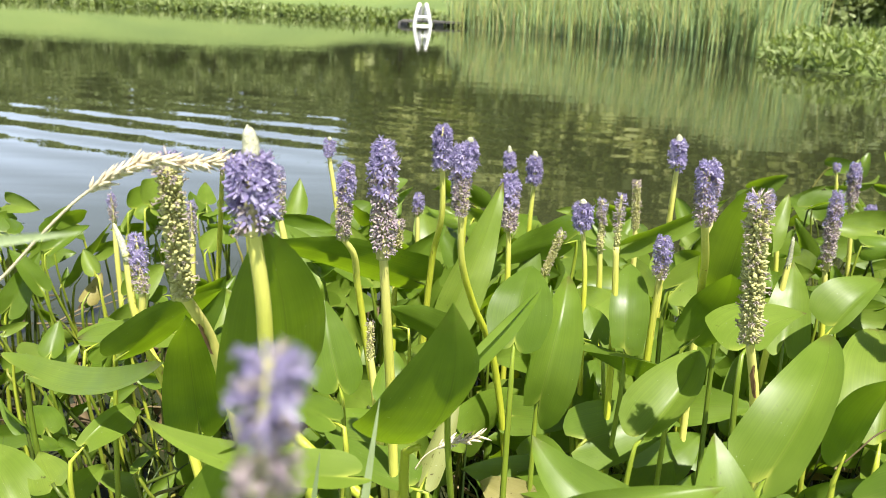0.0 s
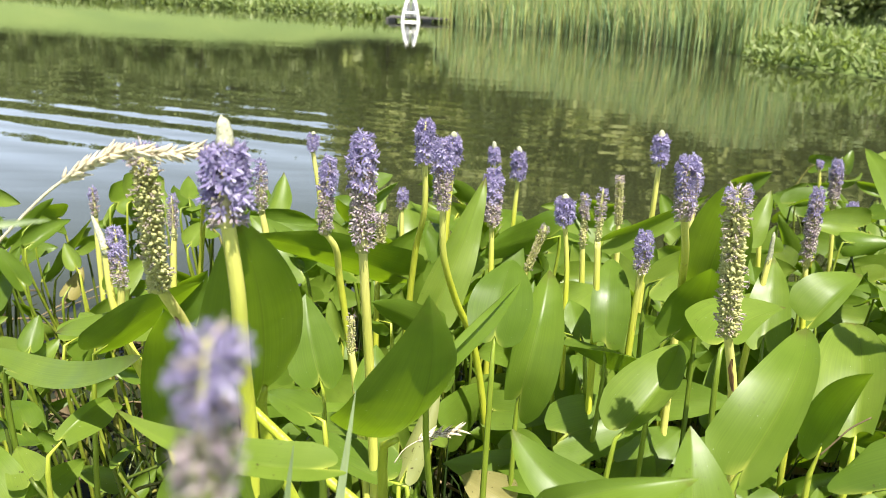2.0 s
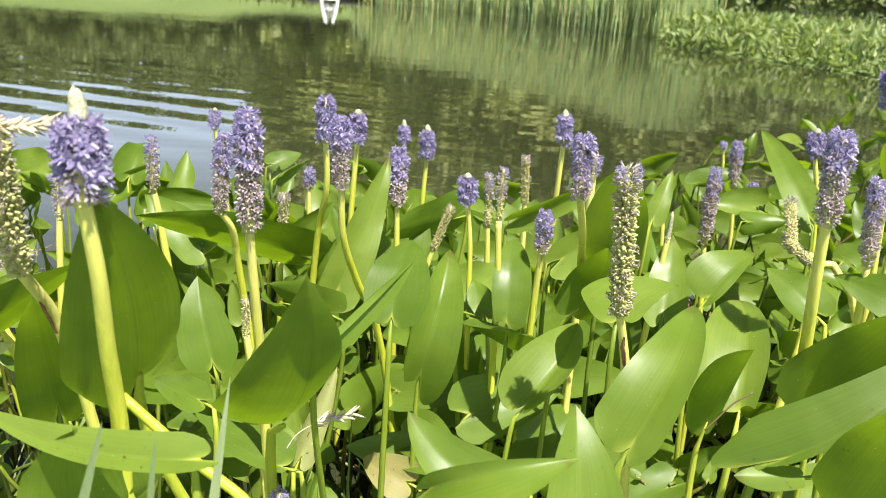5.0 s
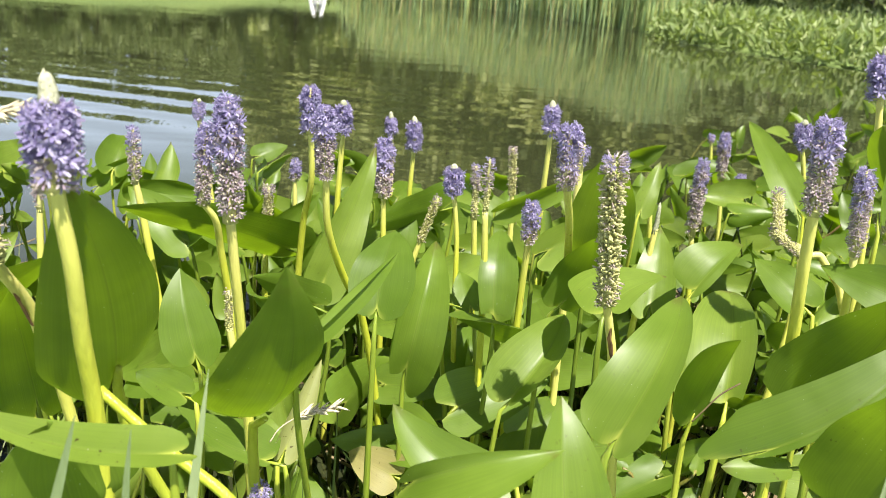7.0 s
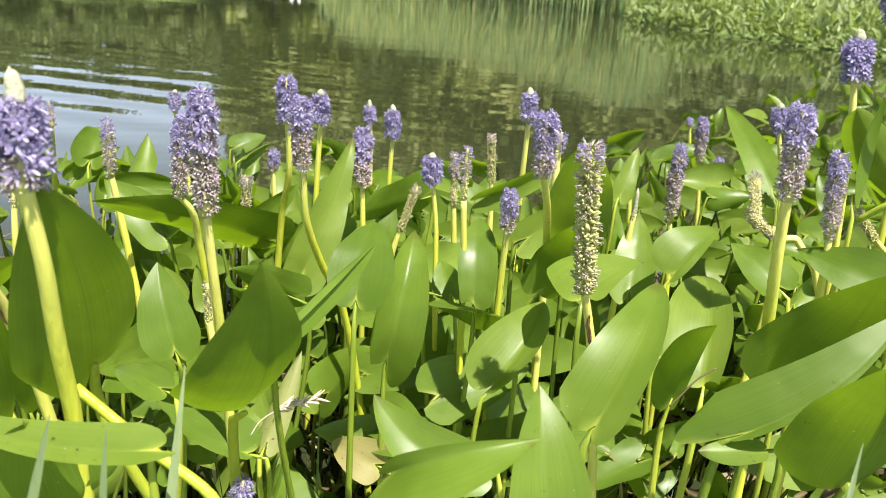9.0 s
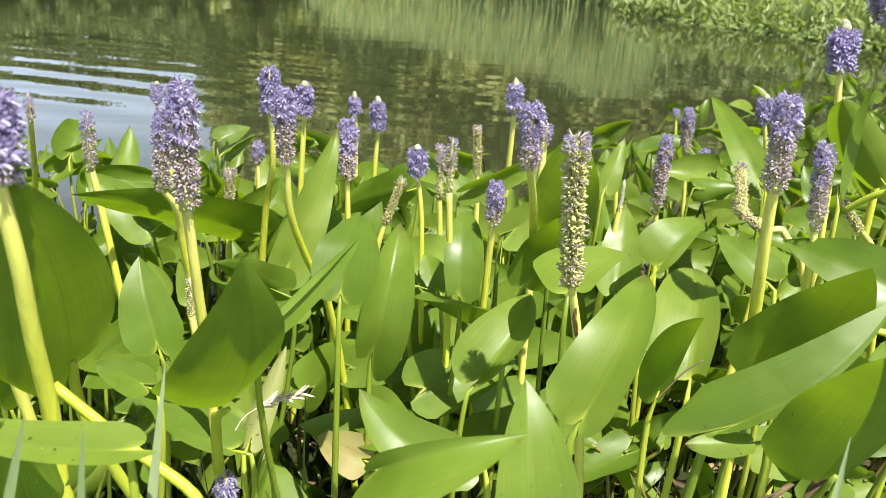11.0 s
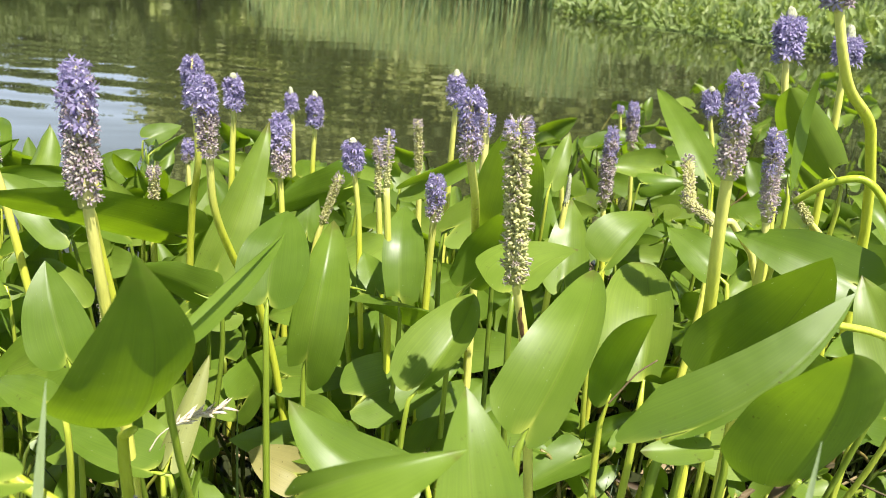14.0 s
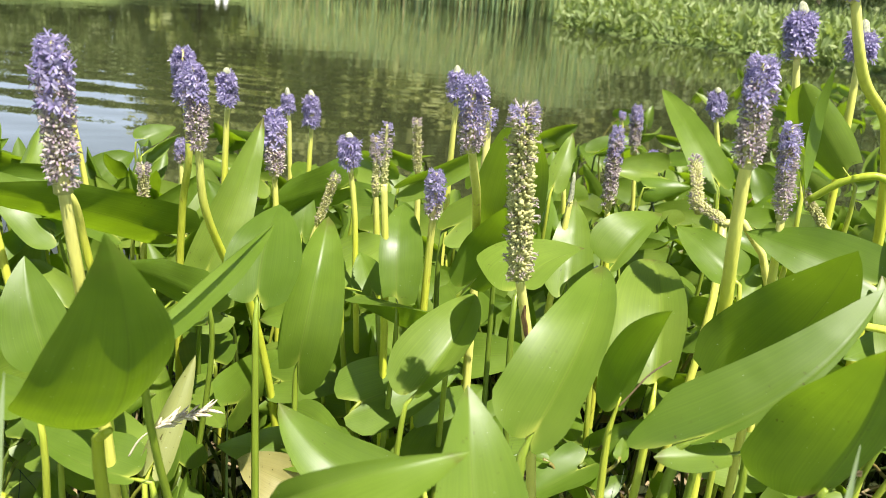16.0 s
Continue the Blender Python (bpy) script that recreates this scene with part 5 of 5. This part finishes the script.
def fill_stand():
    rng = np.random.RandomState(77)
    for _ in range(400):
        x = rng.uniform(-1.35, 1.7)
        y = rng.uniform(1.22, back_edge(x))
        if x < -0.3 and rng.rand() < (0.5 if x > -0.6 else 0.78):
            continue
        stand_leaf(rng, x, y, canopy(y) * rng.uniform(0.72, 1.08) * (0.95 if x < -0.4 else 1.0), single=y < 1.75 and x < 1.3, scale=0.75 if x < -0.3 else 1.0)
    for _ in range(150):
        x = rng.uniform(1.5, 4.0)
        y = rng.uniform(max(1.4, x * 0.75), back_edge(x))
        stand_leaf(rng, x, y, canopy(y) * rng.uniform(0.6, 1.0), single=False)
    for _ in range(430):
        x, y = rng.uniform(-1.1, 1.7), rng.uniform(0.9, 2.0)
        if x < -0.3 and (y > 1.3 or rng.rand() < 0.5):
            continue
        deep = rng.uniform(0.2, 0.8)
        if x < -0.08 and y < 1.2:
            deep *= 0.5        # open dark gaps at the water's edge
        stand_leaf(rng, x, y, canopy(y) * deep, True, single=False)
    # small young and curled leaves low between the stalks, thickest at the open water's edge
    for _ in range(300):
        x, y = rng.uniform(-1.0, 1.5), rng.uniform(0.8, 1.7)
        stand_leaf(rng, x, y, rng.uniform(0.04, 0.16 if x < -0.08 and y < 1.2 else 0.30), True, False, True)
    for _ in range(170):
        x = rng.uniform(-1.2, -0.25)
        y = rng.uniform(0.95, back_edge(x))
        if x < -0.62 and rng.rand() < 0.5:
            continue
        stand_leaf(rng, x, y, rng.uniform(0.12, 0.42) * (1.1 if y > 1.4 else 0.9), True, y > 1.5, True)
    # the back rim over the open water
    for _ in range(46):
        x = rng.uniform(-1.05, 0.15)
        y = back_edge(x) - rng.uniform(0.05, 0.45)
        stand_leaf(rng, x, y, rng.uniform(0.40, 0.49) - 0.04 * (y < 1.5), False, True)
    # level leaves that roof the stand over, added to block sun from the stalks
    rng = np.random.RandomState(79)
    for _ in range(210):
        x, y = rng.uniform(-0.12, 1.6), rng.uniform(1.02, 1.95)
        ln, az = rng.uniform(0.09, 0.15), rng.rand() * 6.28
        base = np.array([x, y, canopy(y) * rng.uniform(0.62, 0.88)])
        tip = base + ln * np.array([math.cos(az), math.sin(az), rng.uniform(-0.15, 0.25)])
        v, f, u, (start, face) = blade_in_place(base, tip, ln * rng.uniform(0.28, 0.38), rng.normal(0, 12), rng.uniform(0.1, 0.5), rng.uniform(0, 35), 0.2, 0.05, rng.randint(9999), 11, 9)
        REST[0].append((v, f, u))
        foot = np.array([base[0] + rng.normal(0, 0.05), base[1] + rng.uniform(-0.03, 0.10), -0.06])
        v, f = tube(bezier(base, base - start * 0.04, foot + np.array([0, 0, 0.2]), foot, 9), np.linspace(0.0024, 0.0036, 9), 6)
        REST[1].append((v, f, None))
    bulk("stand_leaves", REST[0], M_LEAF_REST, "crowded pickerelweed leaves deep in the stand", "leaves")
    bulk("stand_petioles", REST[1], M_PETIOLE_LOW, "crowded leaf stalks deep in the stand, green darkened to stand for shade", "stalks", uvs=False)


fill_stand()


def grass_clump():
    rng = np.random.RandomState(78)
    pieces = []
    for _ in range(1500):
        x, y = rng.uniform(-1.3, 1.9), rng.uniform(0.8, 2.1)
        if x < -0.7 and y > 1.5:
            continue
        pieces.append(strip((x, y, -0.03), rng.rand() * 6.28, rng.uniform(0.08, 0.34), rng.uniform(0.002, 0.006), rng.rand() * 0.7, rng.rand() * 3.1, 5))
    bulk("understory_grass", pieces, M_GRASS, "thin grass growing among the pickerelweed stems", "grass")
    pieces = []
    for _ in range(420):
        x, y = rng.uniform(-1.4, 2.0), rng.uniform(0.8, 2.3)
        p = np.array([x, y, rng.uniform(0.004, 0.05)])
        a = rng.rand() * 6.28
        tip = p + rng.uniform(0.04, 0.13) * np.array([math.cos(a), math.sin(a), rng.uniform(-0.05, 0.3)])
        v, f, u, _ = blade_in_place(p, tip, rng.uniform(0.004, 0.03), rng.uniform(-50, 50), 0.8, 30, 0.1, 0.08, rng.randint(9999), 6, 5)
        pieces.append((v, f, u))
    bulk("leaf_litter", pieces, M_LITTER, "dead brown leaves and stems floating on the water", "litter")
    pieces = []
    for _ in range(260):
        x, y = rng.uniform(-1.3, 1.9), rng.uniform(0.9, 2.2)
        a, ln = rng.rand() * 6.28, rng.uniform(0.15, 0.4)
        q = np.array([x + ln * math.cos(a), y + ln * math.sin(a), rng.uniform(0.0, 0.12)])
        m = (np.array([x, y, 0.02]) + q) / 2 + np.array([0, 0, rng.uniform(0.0, 0.08)])
        v, f = tube(bezier((x, y, -0.01), m, m, q, 6), rng.uniform(0.0012, 0.003), 5)
        pieces.append((v, f, None))
    bulk("dead_stems", pieces, M_LITTER, "fallen dead stems tangled in the stand", "litter", uvs=False)


grass_clump()


def seed_grass(points, thick, label):
    """A dry grass stem with a drooping head of pale spikelets; the last third carries the head."""
    rng = np.random.RandomState(9)
    pts = np.asarray(points, float)
    foot = pts[0]
    thing = tagged(new("dry_grass"), label, "grass")
    thing.location = foot
    line = smooth_line(pts, 10)
    v, f = tube(line, np.linspace(thick, thick * 0.5, len(line)), 7)
    part("stem", mesh_of("stem", v - foot, f), M_STRAW, thing)
    start = int(len(line) * 0.52)
    for i in range(start, len(line) - 1):
        for k in range(5):
            w = line[i + 1] - line[i]
            w /= np.linalg.norm(w)
            side = rng.normal(0, 1, 3)
            side -= w * (side @ w)
            side /= np.linalg.norm(side)
            d = w * 0.9 + side * rng.uniform(0.25, 0.7)
            d /= np.linalg.norm(d)
            ln = rng.uniform(0.007, 0.013)
            p = line[i] + (line[i + 1] - line[i]) * k / 5
            v, f = tube([p, p + d * ln * 0.4, p + d * ln * 0.8, p + d * ln * 1.2], [0.0004, 0.0014, 0.0010, 0.0001], 5)
            part("spikelet", mesh_of("spikelet", v - foot, f), M_STRAW, thing)
    return thing


def grass_blade(points, width, label="thin pale green grass blade rising through the stand"):
    pts = np.asarray(points, float)
    line = smooth_line(pts, 6)
    n = len(line)
    way = line[-1] - line[0]
    to = EYE_ABOUT - line[n // 2]
    across = np.cross(way, to)
    across /= np.linalg.norm(across)
    up = to / np.linalg.norm(to)
    h = np.linspace(0, 1, n)
    w = (width * 0.5 * (1 - h ** 2) + 0.0002)[:, None]
    v = np.stack([line - across * w, line - up * w * 0.35, line + across * w], 1).reshape(-1, 3)
    thing = part("grass_blade", mesh_of("grass_blade", v - pts[0], grid_faces(n, 3)), M_BLADE)
    thing.location = pts[0]
    return tagged(thing, label, "grass", "grass blades")


def stalk(points, thick, label, mat=None):
    """A bare bent stalk."""
    pts = np.asarray(points, float)
    line = smooth_line(pts, 7)
    v, f = tube(line, np.linspace(thick, thick * 0.85, len(line)), 9)
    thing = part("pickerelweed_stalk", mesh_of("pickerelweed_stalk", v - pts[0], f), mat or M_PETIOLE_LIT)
    thing.location = pts[0]
    return tagged(thing, label, "stalk")


seed_grass([(-0.369, 0.620, 0.525), (-0.247, 0.610, 0.669), (-0.187, 0.600, 0.719), (-0.151, 0.600, 0.756), (-0.125, 0.600, 0.780), (-0.097, 0.600, 0.798), (-0.078, 0.600, 0.806), (-0.051, 0.600, 0.806), (-0.026, 0.600, 0.808)], 0.0013, "bent dry straw-coloured grass stem with a seed head")
grass_blade([(0.065, 0.560, 0.524), (0.072, 0.570, 0.583), (0.080, 0.580, 0.647)], 0.007)
grass_blade([(-0.003, 0.500, 0.570), (0.011, 0.500, 0.623), (0.021, 0.500, 0.660)], 0.006)
grass_blade([(0.043, 0.500, 0.588), (0.046, 0.500, 0.620), (0.050, 0.500, 0.651)], 0.004)
grass_blade([(-0.075, 0.360, 0.820), (-0.050, 0.370, 0.821), (-0.025, 0.380, 0.822)], 0.005)
grass_blade([(0.481, 0.460, 0.571), (0.491, 0.470, 0.600), (0.499, 0.480, 0.639)], 0.005)
stalk([(0.096, 0.600, 0.393), (0.094, 0.600, 0.522), (0.044, 0.620, 0.559), (-0.008, 0.640, 0.599)], 0.0046, "thick yellow-green leaf stalk slanting through the stand")
stalk([(0.979, 0.920, 0.493), (0.932, 0.930, 0.613), (0.895, 0.950, 0.660), (0.868, 0.970, 0.652), (0.844, 1.000, 0.619)], 0.005, "thick bent yellow-green stalk arching over the leaves")
stalk([(0.832, 0.740, 0.491), (0.799, 0.730, 0.550), (0.745, 0.720, 0.579), (0.698, 0.720, 0.590)], 0.004, "yellow-green leaf stalk lying across the stand")
stalk([(0.475, 0.690, 0.541), (0.484, 0.690, 0.552), (0.497, 0.690, 0.568), (0.513, 0.690, 0.579)], 0.0008, "thin dry brown tendril across a leaf", M_LITTER)
seed_grass([(0.100, 0.800, 0.453), (0.110, 0.800, 0.469), (0.131, 0.800, 0.483), (0.165, 0.800, 0.493)], 0.0008, "small dry pale grass tuft caught between leaves")
leaf((0.539, 0.660, 0.449), (0.591, 0.640, 0.482), 0.007, 30, 1.8, 60, 0.1, wave=0.5, mat=M_LITTER, label="dead crumpled brown leaf lying over green ones")
leaf((0.571, 0.600, 0.488), (0.625, 0.600, 0.531), 0.006, -40, 1.8, 60, 0.1, wave=0.5, mat=M_LITTER, label="dead crumpled brown leaf lying over green ones")
